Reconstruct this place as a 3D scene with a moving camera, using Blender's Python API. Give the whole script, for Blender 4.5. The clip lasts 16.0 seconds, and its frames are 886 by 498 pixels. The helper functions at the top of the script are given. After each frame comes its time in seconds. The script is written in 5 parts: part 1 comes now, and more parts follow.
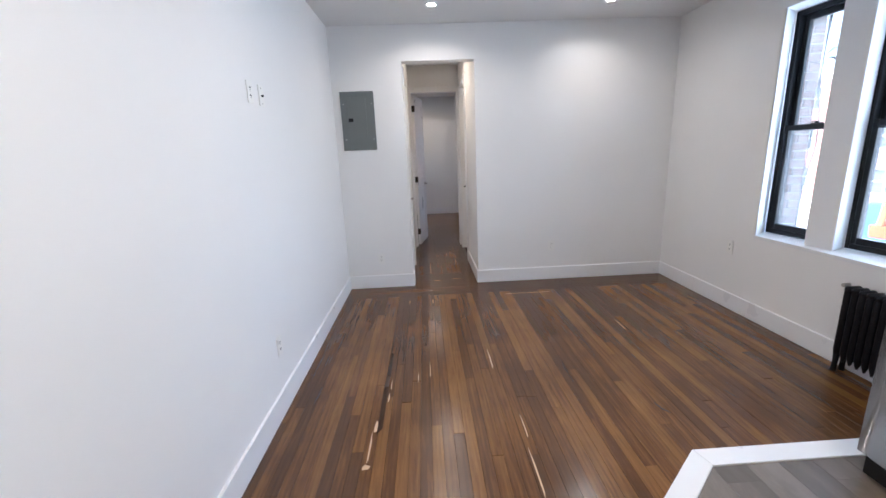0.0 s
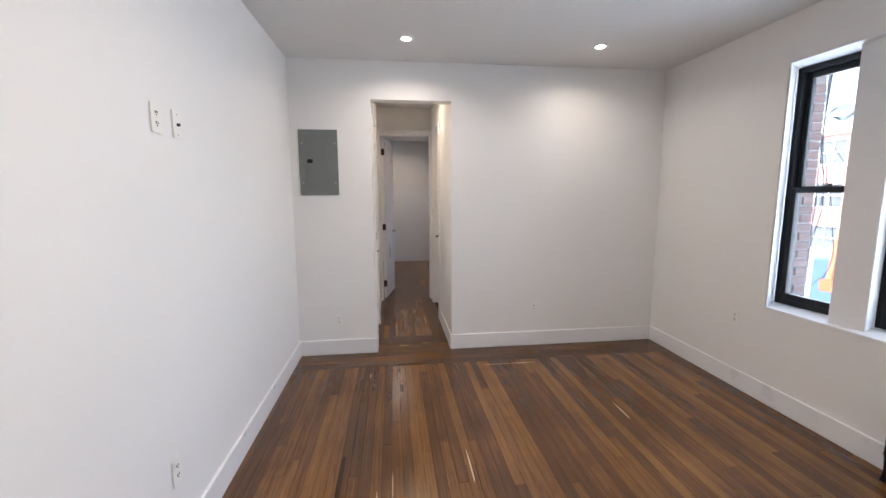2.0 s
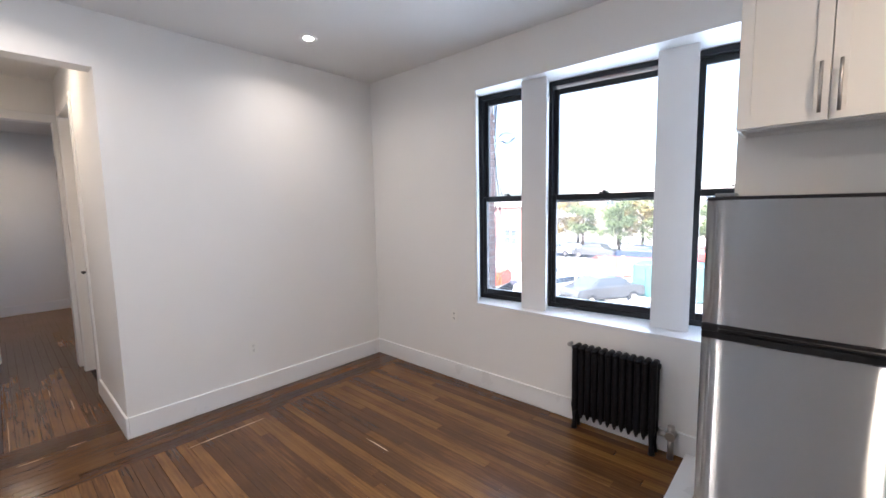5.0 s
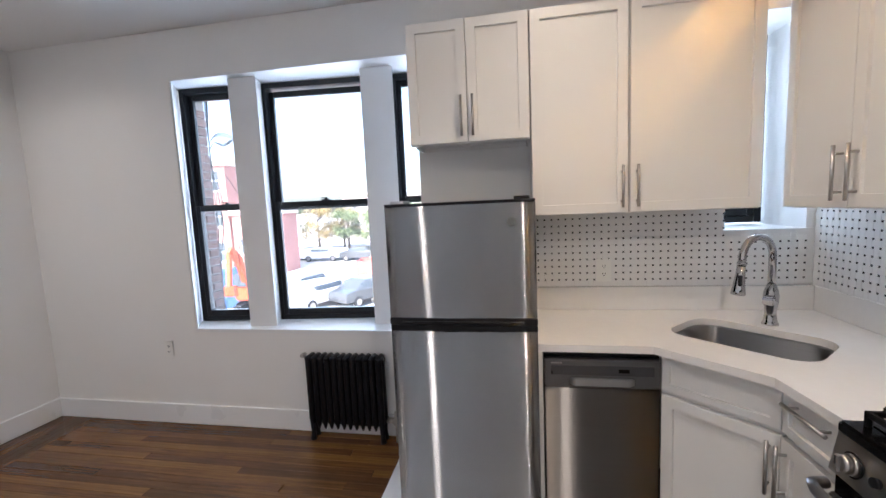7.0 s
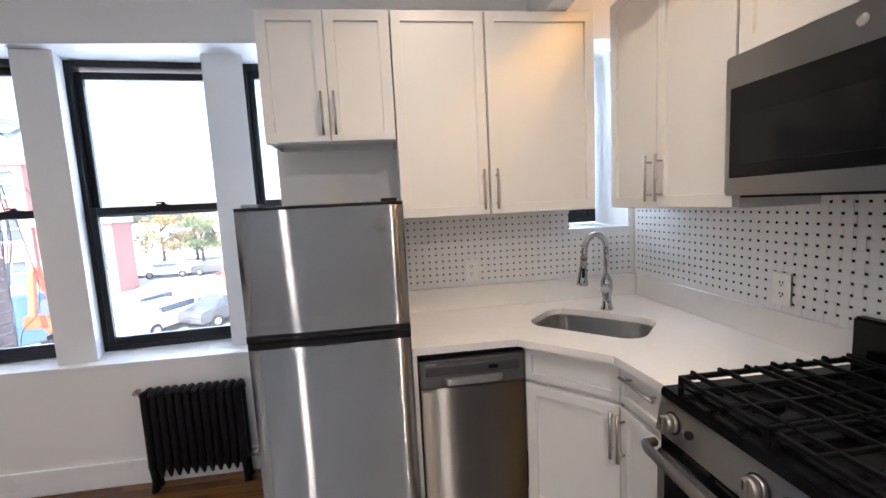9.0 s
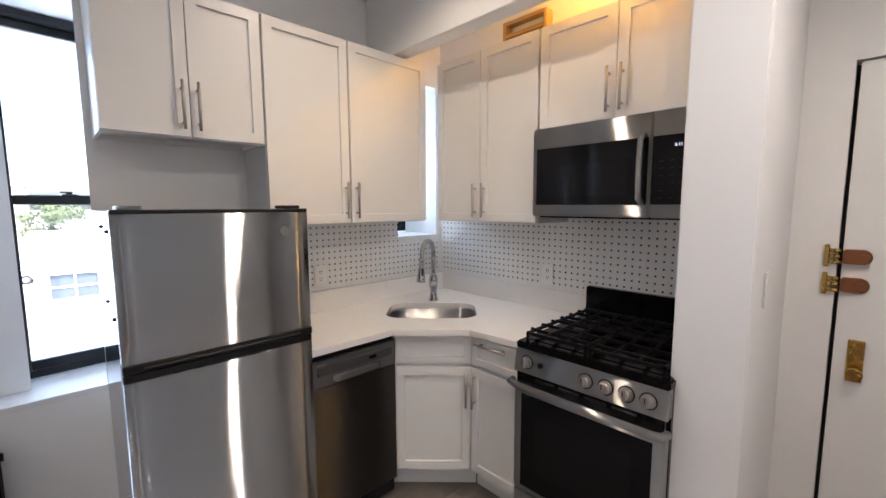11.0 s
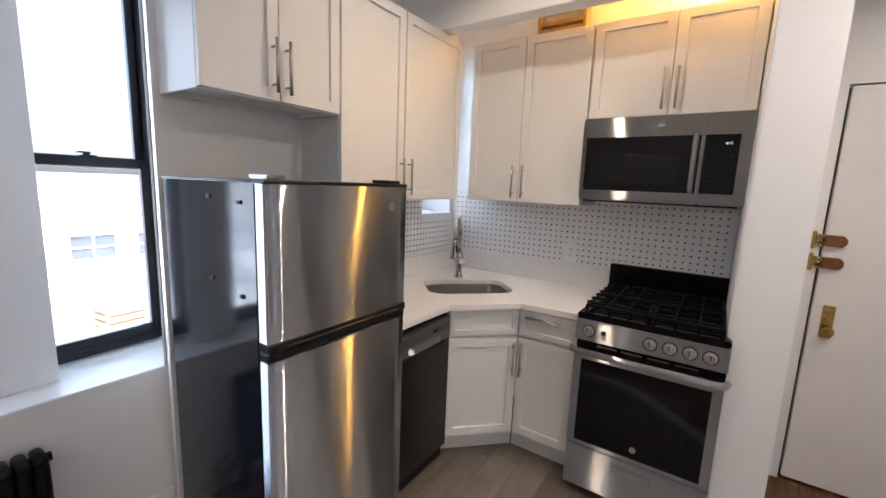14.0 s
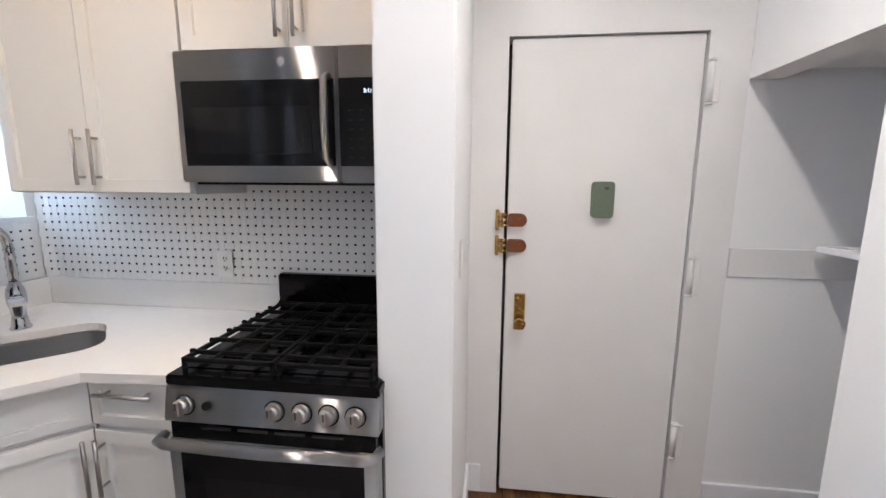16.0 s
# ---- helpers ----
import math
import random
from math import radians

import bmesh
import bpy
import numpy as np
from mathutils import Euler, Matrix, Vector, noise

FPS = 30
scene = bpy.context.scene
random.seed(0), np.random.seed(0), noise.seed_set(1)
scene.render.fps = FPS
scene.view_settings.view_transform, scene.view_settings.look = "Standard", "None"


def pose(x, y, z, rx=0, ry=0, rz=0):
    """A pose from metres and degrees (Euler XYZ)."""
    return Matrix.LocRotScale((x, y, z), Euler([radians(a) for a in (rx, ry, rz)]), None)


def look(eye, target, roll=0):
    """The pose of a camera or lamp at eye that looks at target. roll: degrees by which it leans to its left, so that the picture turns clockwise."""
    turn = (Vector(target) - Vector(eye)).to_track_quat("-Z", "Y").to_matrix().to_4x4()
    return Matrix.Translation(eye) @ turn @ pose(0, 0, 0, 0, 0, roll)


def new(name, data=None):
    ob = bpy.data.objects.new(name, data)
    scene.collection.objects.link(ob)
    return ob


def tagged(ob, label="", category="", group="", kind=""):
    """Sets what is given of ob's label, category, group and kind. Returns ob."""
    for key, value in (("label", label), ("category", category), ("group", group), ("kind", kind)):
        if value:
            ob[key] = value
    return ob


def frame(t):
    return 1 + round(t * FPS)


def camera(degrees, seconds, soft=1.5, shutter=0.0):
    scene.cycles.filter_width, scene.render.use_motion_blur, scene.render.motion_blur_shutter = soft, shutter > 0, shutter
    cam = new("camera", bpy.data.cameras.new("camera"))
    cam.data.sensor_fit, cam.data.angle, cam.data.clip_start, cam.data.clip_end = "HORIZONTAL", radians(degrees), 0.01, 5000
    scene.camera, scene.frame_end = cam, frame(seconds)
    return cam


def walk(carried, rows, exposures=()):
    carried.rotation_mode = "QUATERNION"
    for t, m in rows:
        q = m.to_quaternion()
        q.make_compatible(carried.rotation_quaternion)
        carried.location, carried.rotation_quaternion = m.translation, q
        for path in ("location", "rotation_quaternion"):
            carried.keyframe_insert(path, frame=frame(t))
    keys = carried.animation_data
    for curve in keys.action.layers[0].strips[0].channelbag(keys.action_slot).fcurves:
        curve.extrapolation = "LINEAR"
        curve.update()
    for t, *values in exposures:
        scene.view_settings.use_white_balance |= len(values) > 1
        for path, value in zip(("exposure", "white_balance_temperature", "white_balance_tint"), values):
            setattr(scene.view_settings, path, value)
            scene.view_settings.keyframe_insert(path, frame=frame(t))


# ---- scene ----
cam = camera(94.9, 16.0)
EXPO = 2.78
EXPOSURES = [
    (0.0, 0.06, 5500, 11), (0.5, -0.02, 5700, 12), (1.0, -0.04, 5850, 12), (1.5, -0.04, 6050, 13), (3.0, 0.0, 6050, 13), (4.5, 0.0, 5900, 13), (5.0, 0.06, 5850, 13), (7.5, -0.25, 5750, 12), (8.5, -0.18, 5850, 13), (9.0, -0.08, 5850, 13), (9.5, -0.04, 5850, 13), (10.0, -0.15, 5850, 13),
    (12.5, -0.22, 5900, 13), (14.0, -0.2, 6000, 14), (15.0, -0.05, 6100, 15), (15.5, 0.26, 5650, 12), (16.0, 0.24, 5500, 11),
]
PATH = [
    (0, (0.977, 0.835, 1.47), (1.052, 2.779, 1.005), -2.3),
    (0.5, (0.951, 1.002, 1.488), (1.018, 2.952, 1.045), -0.9),
    (1, (1.002, 1.126, 1.486), (1.136, 3.089, 1.126), 0.0),
    (1.5, (1.029, 1.268, 1.497), (1.219, 3.238, 1.209), 0.2),
    (2, (0.98, 1.412, 1.519), (1.223, 3.379, 1.254), -0.2),
    (2.5, (1.006, 1.558, 1.506), (1.275, 3.524, 1.258), -0.6),
    (3, (1.019, 1.701, 1.502), (1.404, 3.651, 1.281), -0.7),
    (3.5, (1.009, 1.848, 1.51), (1.647, 3.733, 1.306), -1.1),
    (4, (0.998, 1.974, 1.525), (1.954, 3.718, 1.319), -1.5),
    (4.5, (1.011, 2.009, 1.523), (2.253, 3.562, 1.307), -1.4),
    (5, (1.053, 1.984, 1.483), (2.528, 3.32, 1.281), -1.1),
    (5.2, (0.998, 2.01, 1.475), (2.575, 3.223, 1.275), -1.1),
    (7.3, (1.242, 1.713, 1.492), (3.21, 2.001, 1.28), -2.9),
    (7.5, (1.244, 1.702, 1.491), (3.216, 1.954, 1.281), -3.1),
    (8, (1.244, 1.668, 1.493), (3.222, 1.868, 1.277), -3.1),
    (8.5, (1.23, 1.658, 1.485), (3.216, 1.756, 1.27), -2.9),
    (9, (1.282, 1.725, 1.479), (3.254, 1.476, 1.263), -3.0),
    (9.5, (1.294, 1.857, 1.481), (3.164, 1.178, 1.268), -2.2),
    (10, (1.239, 2.021, 1.501), (2.942, 0.999, 1.269), -1.0),
    (10.2, (1.231, 2.073, 1.501), (2.881, 0.967, 1.27), -0.8),
    (12.3, (1.56, 2.928, 1.539), (2.702, 1.299, 1.332), 0.9),
    (12.5, (1.596, 2.968, 1.526), (2.723, 1.33, 1.313), 1.1),
    (13, (1.743, 3.051, 1.519), (2.833, 1.393, 1.265), 1.3),
    (13.5, (1.828, 3.058, 1.512), (2.9, 1.396, 1.219), 1.6),
    (14, (1.794, 2.895, 1.508), (2.897, 1.256, 1.195), 2.3),
    (14.5, (1.726, 2.688, 1.512), (2.85, 1.063, 1.202), 2.7),
    (15, (1.734, 2.465, 1.504), (2.764, 0.779, 1.192), 2.4),
    (15.5, (1.627, 2.183, 1.506), (2.32, 0.334, 1.184), 1.2),
    (16, (1.423, 1.944, 1.459), (1.649, -0.019, 1.145), 0.4),
]
walk(cam, [(t, look(eye, target, roll)) for t, eye, target, roll in PATH], [(t, EXPO + e, k, g) for t, e, k, g in EXPOSURES])

SKY, SUN, BULB, LSPREAD = 0.15, 2.2, 2.0, 150
WARM, NEUTRAL = (1, 0.76, 0.52), (1, 0.84, 0.68)
# the light at (1.0, 1.3) is unseen, added to brighten the entry
LAMPS = ((1.11, 4.72, 1.05, NEUTRAL), (2.68, 4.715, 0.85, NEUTRAL), (2.5, 1.5, 1.25, WARM), (1.05, 2.8, 1.0, NEUTRAL), (1.0, 1.3, 2.45, NEUTRAL), (1.17, 6.05, 0.95, WARM), (1.04, 9.85, 1.1, WARM))
WINDOWLIGHT = 10.5

# ---- world, sun and exposure ----
world = bpy.data.worlds.new("world")
scene.world = world
world.use_nodes = True
wn = world.node_tree
sky = wn.nodes.new("ShaderNodeTexSky")
sky.sky_type, sky.sun_disc = "NISHITA", False
sky.sun_elevation, sky.sun_rotation = radians(48), radians(-80)
sky.dust_density, sky.air_density = 4.0, 1.0
wn.links.new(sky.outputs[0], wn.nodes["Background"].inputs[0])
wn.nodes["Background"].inputs[1].default_value = SKY
sun = new("sun", bpy.data.lights.new("sun", "SUN"))
sun.data.energy, sun.data.angle, sun.data.color = SUN, radians(1.0), (1, 0.95, 0.88)
sun.matrix_world = look((-30, 8, 40), (0, 0, 0))


# ---- mesh helpers ----
def bm_new():
    return bmesh.new()


def add_box(bm, x0, x1, y0, y1, z0, z1, bevel=0.0, seg=1):
    t = bmesh.new()
    bmesh.ops.create_cube(t, size=1)
    for v in t.verts:
        v.co = Vector(((x0 + x1) / 2 + v.co.x * (x1 - x0), (y0 + y1) / 2 + v.co.y * (y1 - y0), (z0 + z1) / 2 + v.co.z * (z1 - z0)))
    if bevel:
        bmesh.ops.bevel(t, geom=t.edges[:], offset=bevel, segments=seg, affect="EDGES", clamp_overlap=True)
    join(bm, t)
    return bm


def join(bm, t, m=None):
    if m is not None:
        t.transform(m)
    me = bpy.data.meshes.new("tmp")
    t.to_mesh(me)
    t.free()
    bm.from_mesh(me)
    bpy.data.meshes.remove(me)


def add_cyl(bm, p0, p1, r0, r1=None, seg=20, bevel=0.0):
    p0, p1 = Vector(p0), Vector(p1)
    t = bmesh.new()
    bmesh.ops.create_cone(t, cap_ends=True, segments=seg, radius1=r0, radius2=r0 if r1 is None else r1, depth=(p1 - p0).length)
    if bevel:
        bmesh.ops.bevel(t, geom=[e for e in t.edges if len(e.link_faces) == 2 and any(len(f.verts) > 4 for f in e.link_faces)], offset=bevel, segments=2, affect="EDGES")
    for f in t.faces:
        f.smooth = len(f.verts) <= 4
    q = (p1 - p0).to_track_quat("Z", "Y").to_matrix().to_4x4()
    join(bm, t, Matrix.Translation((p0 + p1) / 2) @ q)
    return bm


def add_tube(bm, pts, r, seg=12):
    """A round tube along points; r is one radius or one for each point."""
    pts = [Vector(p) for p in pts]
    rs = r if isinstance(r, (list, tuple)) else [r] * len(pts)
    rings, side = [], None
    for i, p in enumerate(pts):
        d = (pts[min(i + 1, len(pts) - 1)] - pts[max(i - 1, 0)]).normalized()
        if side is None:
            side = d.orthogonal().normalized()
        side = (side - d * side.dot(d)).normalized()
        up = d.cross(side)
        rings.append([bm.verts.new(p + rs[i] * (math.cos(a) * side + math.sin(a) * up)) for a in [2 * math.pi * k / seg for k in range(seg)]])
    for a, b in zip(rings, rings[1:]):
        for k in range(seg):
            bm.faces.new((a[k], a[(k + 1) % seg], b[(k + 1) % seg], b[k])).smooth = True
    bm.faces.new(rings[0][::-1])
    bm.faces.new(rings[-1])
    return bm


def add_prism(bm, poly, z0, z1, bevel=0.0):
    """An upright prism over a polygon of (x, y)."""
    t = bmesh.new()
    lo = [t.verts.new((x, y, z0)) for x, y in poly]
    hi = [t.verts.new((x, y, z1)) for x, y in poly]
    t.faces.new(lo[::-1])
    t.faces.new(hi)
    n = len(poly)
    for i in range(n):
        t.faces.new((lo[i], lo[(i + 1) % n], hi[(i + 1) % n], hi[i]))
    bmesh.ops.recalc_face_normals(t, faces=t.faces[:])
    if bevel:
        bmesh.ops.bevel(t, geom=t.edges[:], offset=bevel, segments=2, affect="EDGES", clamp_overlap=True)
    join(bm, t)
    return bm


def rounded(cx, cy, w, h, r, n=6):
    """A rounded rectangle as a polygon."""
    out = []
    for sx, sy, a0 in ((1, 1, 0), (-1, 1, 90), (-1, -1, 180), (1, -1, 270)):
        for k in range(n + 1):
            a = radians(a0 + 90 * k / n)
            out.append((cx + sx * (w / 2 - r) + r * math.cos(a), cy + sy * (h / 2 - r) + r * math.sin(a)))
    return out


def thing(name, m, label, category, group="", kind=""):
    ob = new(name)
    ob.empty_display_size = 0.1
    ob.matrix_world = m
    return tagged(ob, label, category, group, kind)


def part(name, bm, material, parent=None, label=""):
    me = bpy.data.meshes.new(name)
    bm.to_mesh(me)
    bm.free()
    me.materials.append(material)
    ob = new(name, me)
    if parent is not None:
        ob.parent = parent
    return tagged(ob, label)


def solid(name, bm, material, label, category, group="", kind=""):
    return tagged(part(name, bm, material), label, category, group, kind)


def setting(name, bm, material, label=""):
    return tagged(part(name, bm, material), label, kind="structure")


# ---- materials ----
def nodes(name):
    m = bpy.data.materials.new(name)
    m.use_nodes = True
    return m, m.node_tree.nodes, m.node_tree.links, m.node_tree.nodes["Principled BSDF"]


def plain(name, colour, rough=0.5, metal=0.0, vary=0.06, scale=6.0, bump=0.0, bump_scale=200.0, stretch=(1, 1, 1), coat=0.0, rough_vary=0.08, spec=0.5):
    """A painted, plastic or metal surface with broad mottling, fine relief and uneven gloss."""
    m, n, l, p = nodes(name)
    geo = n.new("ShaderNodeNewGeometry")
    mp = n.new("ShaderNodeMapping")
    mp.inputs["Scale"].default_value = stretch
    l.new(geo.outputs["Position"], mp.inputs[0])
    big = n.new("ShaderNodeTexNoise")
    big.inputs["Scale"].default_value, big.inputs["Detail"].default_value = scale, 5
    l.new(mp.outputs[0], big.inputs["Vector"])
    mix = n.new("ShaderNodeMix")
    mix.data_type = "RGBA"
    c = colour
    mix.inputs["A"].default_value = (*[max(0, v * (1 - vary)) for v in c], 1)
    mix.inputs["B"].default_value = (*[min(1, v * (1 + vary)) for v in c], 1)
    l.new(big.outputs["Fac"], mix.inputs["Factor"])
    l.new(mix.outputs["Result"], p.inputs["Base Color"])
    rr = n.new("ShaderNodeMapRange")
    rr.inputs["To Min"].default_value, rr.inputs["To Max"].default_value = max(0.02, rough - rough_vary), min(1, rough + rough_vary)
    l.new(big.outputs["Fac"], rr.inputs["Value"])
    l.new(rr.outputs[0], p.inputs["Roughness"])
    p.inputs["Metallic"].default_value = metal
    p.inputs["Coat Weight"].default_value = coat
    p.inputs["Specular IOR Level"].default_value = spec
    if bump:
        fine = n.new("ShaderNodeTexNoise")
        fine.inputs["Scale"].default_value, fine.inputs["Detail"].default_value = bump_scale, 3
        l.new(mp.outputs[0], fine.inputs["Vector"])
        bp = n.new("ShaderNodeBump")
        bp.inputs["Strength"].default_value, bp.inputs["Distance"].default_value = bump, 0.002
        l.new(fine.outputs["Fac"], bp.inputs["Height"])
        l.new(bp.outputs[0], p.inputs["Normal"])
    return m


def steel(name, colour, rough):
    """Brushed stainless steel, its brush lines drawn out sideways."""
    m, n, l, p = nodes(name)
    n.remove(p)
    p = n.new("ShaderNodeBsdfAnisotropic")
    l.new(p.outputs[0], n["Material Output"].inputs[0])
    tc = n.new("ShaderNodeNewGeometry")
    mp = n.new("ShaderNodeMapping")
    mp.inputs["Scale"].default_value = (1.2, 1.2, 700)
    l.new(tc.outputs["Position"], mp.inputs[0])
    g = n.new("ShaderNodeTexNoise")
    g.inputs["Scale"].default_value, g.inputs["Detail"].default_value = 1.0, 4
    l.new(mp.outputs[0], g.inputs["Vector"])
    mr = n.new("ShaderNodeMapRange")
    mr.inputs["To Min"].default_value, mr.inputs["To Max"].default_value = rough - 0.04, rough + 0.05
    l.new(g.outputs["Fac"], mr.inputs["Value"])
    l.new(mr.outputs[0], p.inputs["Roughness"])
    mix = n.new("ShaderNodeMix")
    mix.data_type = "RGBA"
    mix.inputs["A"].default_value = (*[v * 0.9 for v in colour], 1)
    mix.inputs["B"].default_value = (*[min(1, v * 1.08) for v in colour], 1)
    l.new(g.outputs["Fac"], mix.inputs["Factor"])
    l.new(mix.outputs["Result"], p.inputs["Color"])
    wave = n.new("ShaderNodeTexNoise")
    wave.inputs["Scale"].default_value = 5.0
    wm = n.new("ShaderNodeMapping")
    wm.inputs["Scale"].default_value = (1, 1, 0.12)
    l.new(tc.outputs["Position"], wm.inputs[0])
    l.new(wm.outputs[0], wave.inputs["Vector"])
    add = n.new("ShaderNodeMath")
    add.operation = "MULTIPLY_ADD"
    add.inputs[1].default_value = 0.012
    l.new(g.outputs["Fac"], add.inputs[0])
    l.new(wave.outputs["Fac"], add.inputs[2])
    bp = n.new("ShaderNodeBump")
    bp.inputs["Strength"].default_value, bp.inputs["Distance"].default_value = 0.15, 0.0007
    l.new(add.outputs[0], bp.inputs["Height"])
    l.new(bp.outputs[0], p.inputs["Normal"])
    p.inputs["Anisotropy"].default_value = -0.93
    tan = n.new("ShaderNodeCombineXYZ")
    tan.inputs[2].default_value = 1.0
    l.new(tan.outputs[0], p.inputs["Tangent"])
    return m


def planks(name, dark, mid, light, rough, grain_axis="y", grain=26.0, gloss_vary=0.12, bands=-0.06, fine_grain=0.14, board=0.26, streak=0.62, spec=0.36):
    """Stained boards: each board its own tone, with long grain, stains and worn gloss."""
    m, n, l, p = nodes(name)
    geo = n.new("ShaderNodeNewGeometry")
    info = n.new("ShaderNodeObjectInfo")
    off = n.new("ShaderNodeVectorMath")
    off.operation = "MULTIPLY_ADD"
    l.new(info.outputs["Random"], off.inputs[0])
    off.inputs[1].default_value = (37.0, 53.0, 11.0)
    l.new(geo.outputs["Position"], off.inputs[2])
    mp = n.new("ShaderNodeMapping")
    mp.inputs["Scale"].default_value = (grain, 1.6, grain) if grain_axis == "y" else (1.6, grain, grain)
    l.new(off.outputs[0], mp.inputs[0])
    g = n.new("ShaderNodeTexNoise")
    g.inputs["Scale"].default_value, g.inputs["Detail"].default_value, g.inputs["Roughness"].default_value = 1.6, 8, 0.65
    g.inputs["Distortion"].default_value = 0.6
    l.new(mp.outputs[0], g.inputs["Vector"])
    fine = n.new("ShaderNodeTexNoise")
    fine.inputs["Scale"].default_value, fine.inputs["Detail"].default_value = 9.0, 4
    l.new(mp.outputs[0], fine.inputs["Vector"])
    stain = n.new("ShaderNodeTexNoise")
    stain.inputs["Scale"].default_value, stain.inputs["Detail"].default_value = 1.7, 5
    l.new(geo.outputs["Position"], stain.inputs["Vector"])
    a = n.new("ShaderNodeMath")
    a.operation = "MULTIPLY_ADD"
    a.inputs[1].default_value = board
    l.new(info.outputs["Random"], a.inputs[0])
    b = n.new("ShaderNodeMath")
    b.operation = "MULTIPLY_ADD"
    b.inputs[1].default_value = streak
    l.new(g.outputs["Fac"], b.inputs[0])
    b.inputs[2].default_value = 0.5 * (0.82 - board - streak)
    l.new(b.outputs[0], a.inputs[2])
    c = n.new("ShaderNodeMath")
    c.operation = "MULTIPLY_ADD"
    c.inputs[1].default_value = 0.4
    l.new(stain.outputs["Fac"], c.inputs[0])
    l.new(a.outputs[0], c.inputs[2])
    d = n.new("ShaderNodeMath")
    d.operation = "MULTIPLY_ADD"
    d.inputs[1].default_value = fine_grain
    l.new(fine.outputs["Fac"], d.inputs[0])
    l.new(c.outputs[0], d.inputs[2])
    band = n.new("ShaderNodeTexWave")
    band.wave_type, band.bands_direction = "BANDS", "X" if grain_axis == "y" else "Y"
    band.inputs["Scale"].default_value, band.inputs["Distortion"].default_value, band.inputs["Detail"].default_value, band.inputs["Detail Scale"].default_value = 0.55, 7.0, 3.0, 0.8
    l.new(mp.outputs[0], band.inputs["Vector"])
    w = n.new("ShaderNodeMath")
    w.operation = "MULTIPLY_ADD"
    w.inputs[1].default_value = bands
    l.new(band.outputs["Fac"], w.inputs[0])
    l.new(d.outputs[0], w.inputs[2])
    d = w
    ramp = n.new("ShaderNodeValToRGB")
    ramp.color_ramp.elements[0].position, ramp.color_ramp.elements[0].color = 0.22, (*dark, 1)
    ramp.color_ramp.elements[1].position, ramp.color_ramp.elements[1].color = 0.98, (*light, 1)
    e = ramp.color_ramp.elements.new(0.6)
    e.color = (*mid, 1)
    l.new(d.outputs[0], ramp.inputs[0])
    l.new(ramp.outputs[0], p.inputs["Base Color"])
    rr = n.new("ShaderNodeMapRange")
    rr.inputs["To Min"].default_value, rr.inputs["To Max"].default_value = rough - gloss_vary, rough + gloss_vary
    l.new(stain.outputs["Fac"], rr.inputs["Value"])
    l.new(rr.outputs[0], p.inputs["Roughness"])
    p.inputs["Specular IOR Level"].default_value = spec
    bp = n.new("ShaderNodeBump")
    bp.inputs["Strength"].default_value, bp.inputs["Distance"].default_value = 0.13, 0.0015
    l.new(g.outputs["Fac"], bp.inputs["Height"])
    l.new(bp.outputs[0], p.inputs["Normal"])
    return m


def glass_pane(name, tint=(1, 1, 1)):
    m, n, l, p = nodes(name)
    n.remove(p)
    tr, gl, fr, mx = n.new("ShaderNodeBsdfTransparent"), n.new("ShaderNodeBsdfGlossy"), n.new("ShaderNodeFresnel"), n.new("ShaderNodeMixShader")
    tr.inputs[0].default_value = (*tint, 1)
    gl.inputs["Roughness"].default_value = 0.02
    fr.inputs[0].default_value = 1.45
    l.new(fr.outputs[0], mx.inputs[0])
    # a small translucent share, added to put a pale haze over the view
    haze, film = n.new("ShaderNodeBsdfTranslucent"), n.new("ShaderNodeMixShader")
    haze.inputs[0].default_value = (0.9, 0.92, 0.95, 1)
    film.inputs[0].default_value = 0.008
    l.new(tr.outputs[0], film.inputs[1])
    l.new(haze.outputs[0], film.inputs[2])
    l.new(film.outputs[0], mx.inputs[1])
    l.new(gl.outputs[0], mx.inputs[2])
    l.new(mx.outputs[0], n["Material Output"].inputs[0])
    return m


def glow(name, colour, strength):
    m, n, l, p = nodes(name)
    p.inputs["Base Color"].default_value = (0.8, 0.8, 0.8, 1)
    p.inputs["Emission Color"].default_value = (*colour, 1)
    p.inputs["Emission Strength"].default_value = strength
    return m


WALL = plain("wall_paint", (0.82, 0.81, 0.79), 0.5, vary=0.02, scale=2.5, bump=0.07, bump_scale=90)
CEIL = plain("ceiling_paint", (0.74, 0.735, 0.72), 0.7, vary=0.02, scale=2.0, bump=0.15, bump_scale=90)
TRIM = plain("trim_paint", (0.82, 0.82, 0.82), 0.3, vary=0.02, scale=5, bump=0.08, bump_scale=60)
REVEAL = plain("window_reveal_paint", (0.78, 0.78, 0.78), 0.4, vary=0.03, scale=6, bump=0.15, bump_scale=60)
OLDPAINT = plain("old_gloss_paint", (0.74, 0.72, 0.69), 0.35, vary=0.04, scale=5, bump=0.3, bump_scale=40)
CABPAINT = plain("cabinet_paint", (0.77, 0.758, 0.73), 0.34, vary=0.015, scale=4, bump=0.03)
CABSIDE = plain("cabinet_carcass", (0.7, 0.69, 0.67), 0.45, vary=0.03)
QUARTZ = plain("white_quartz", (0.82, 0.80, 0.77), 0.16, vary=0.03, scale=30, rough_vary=0.04)
STEEL = steel("brushed_steel", (0.52, 0.52, 0.52), 0.36)
FRIDGESTEEL = steel("fridge_brushed_steel", (0.54, 0.552, 0.57), 0.24)
STEELDARK = steel("dark_brushed_steel", (0.17, 0.16, 0.15), 0.4)
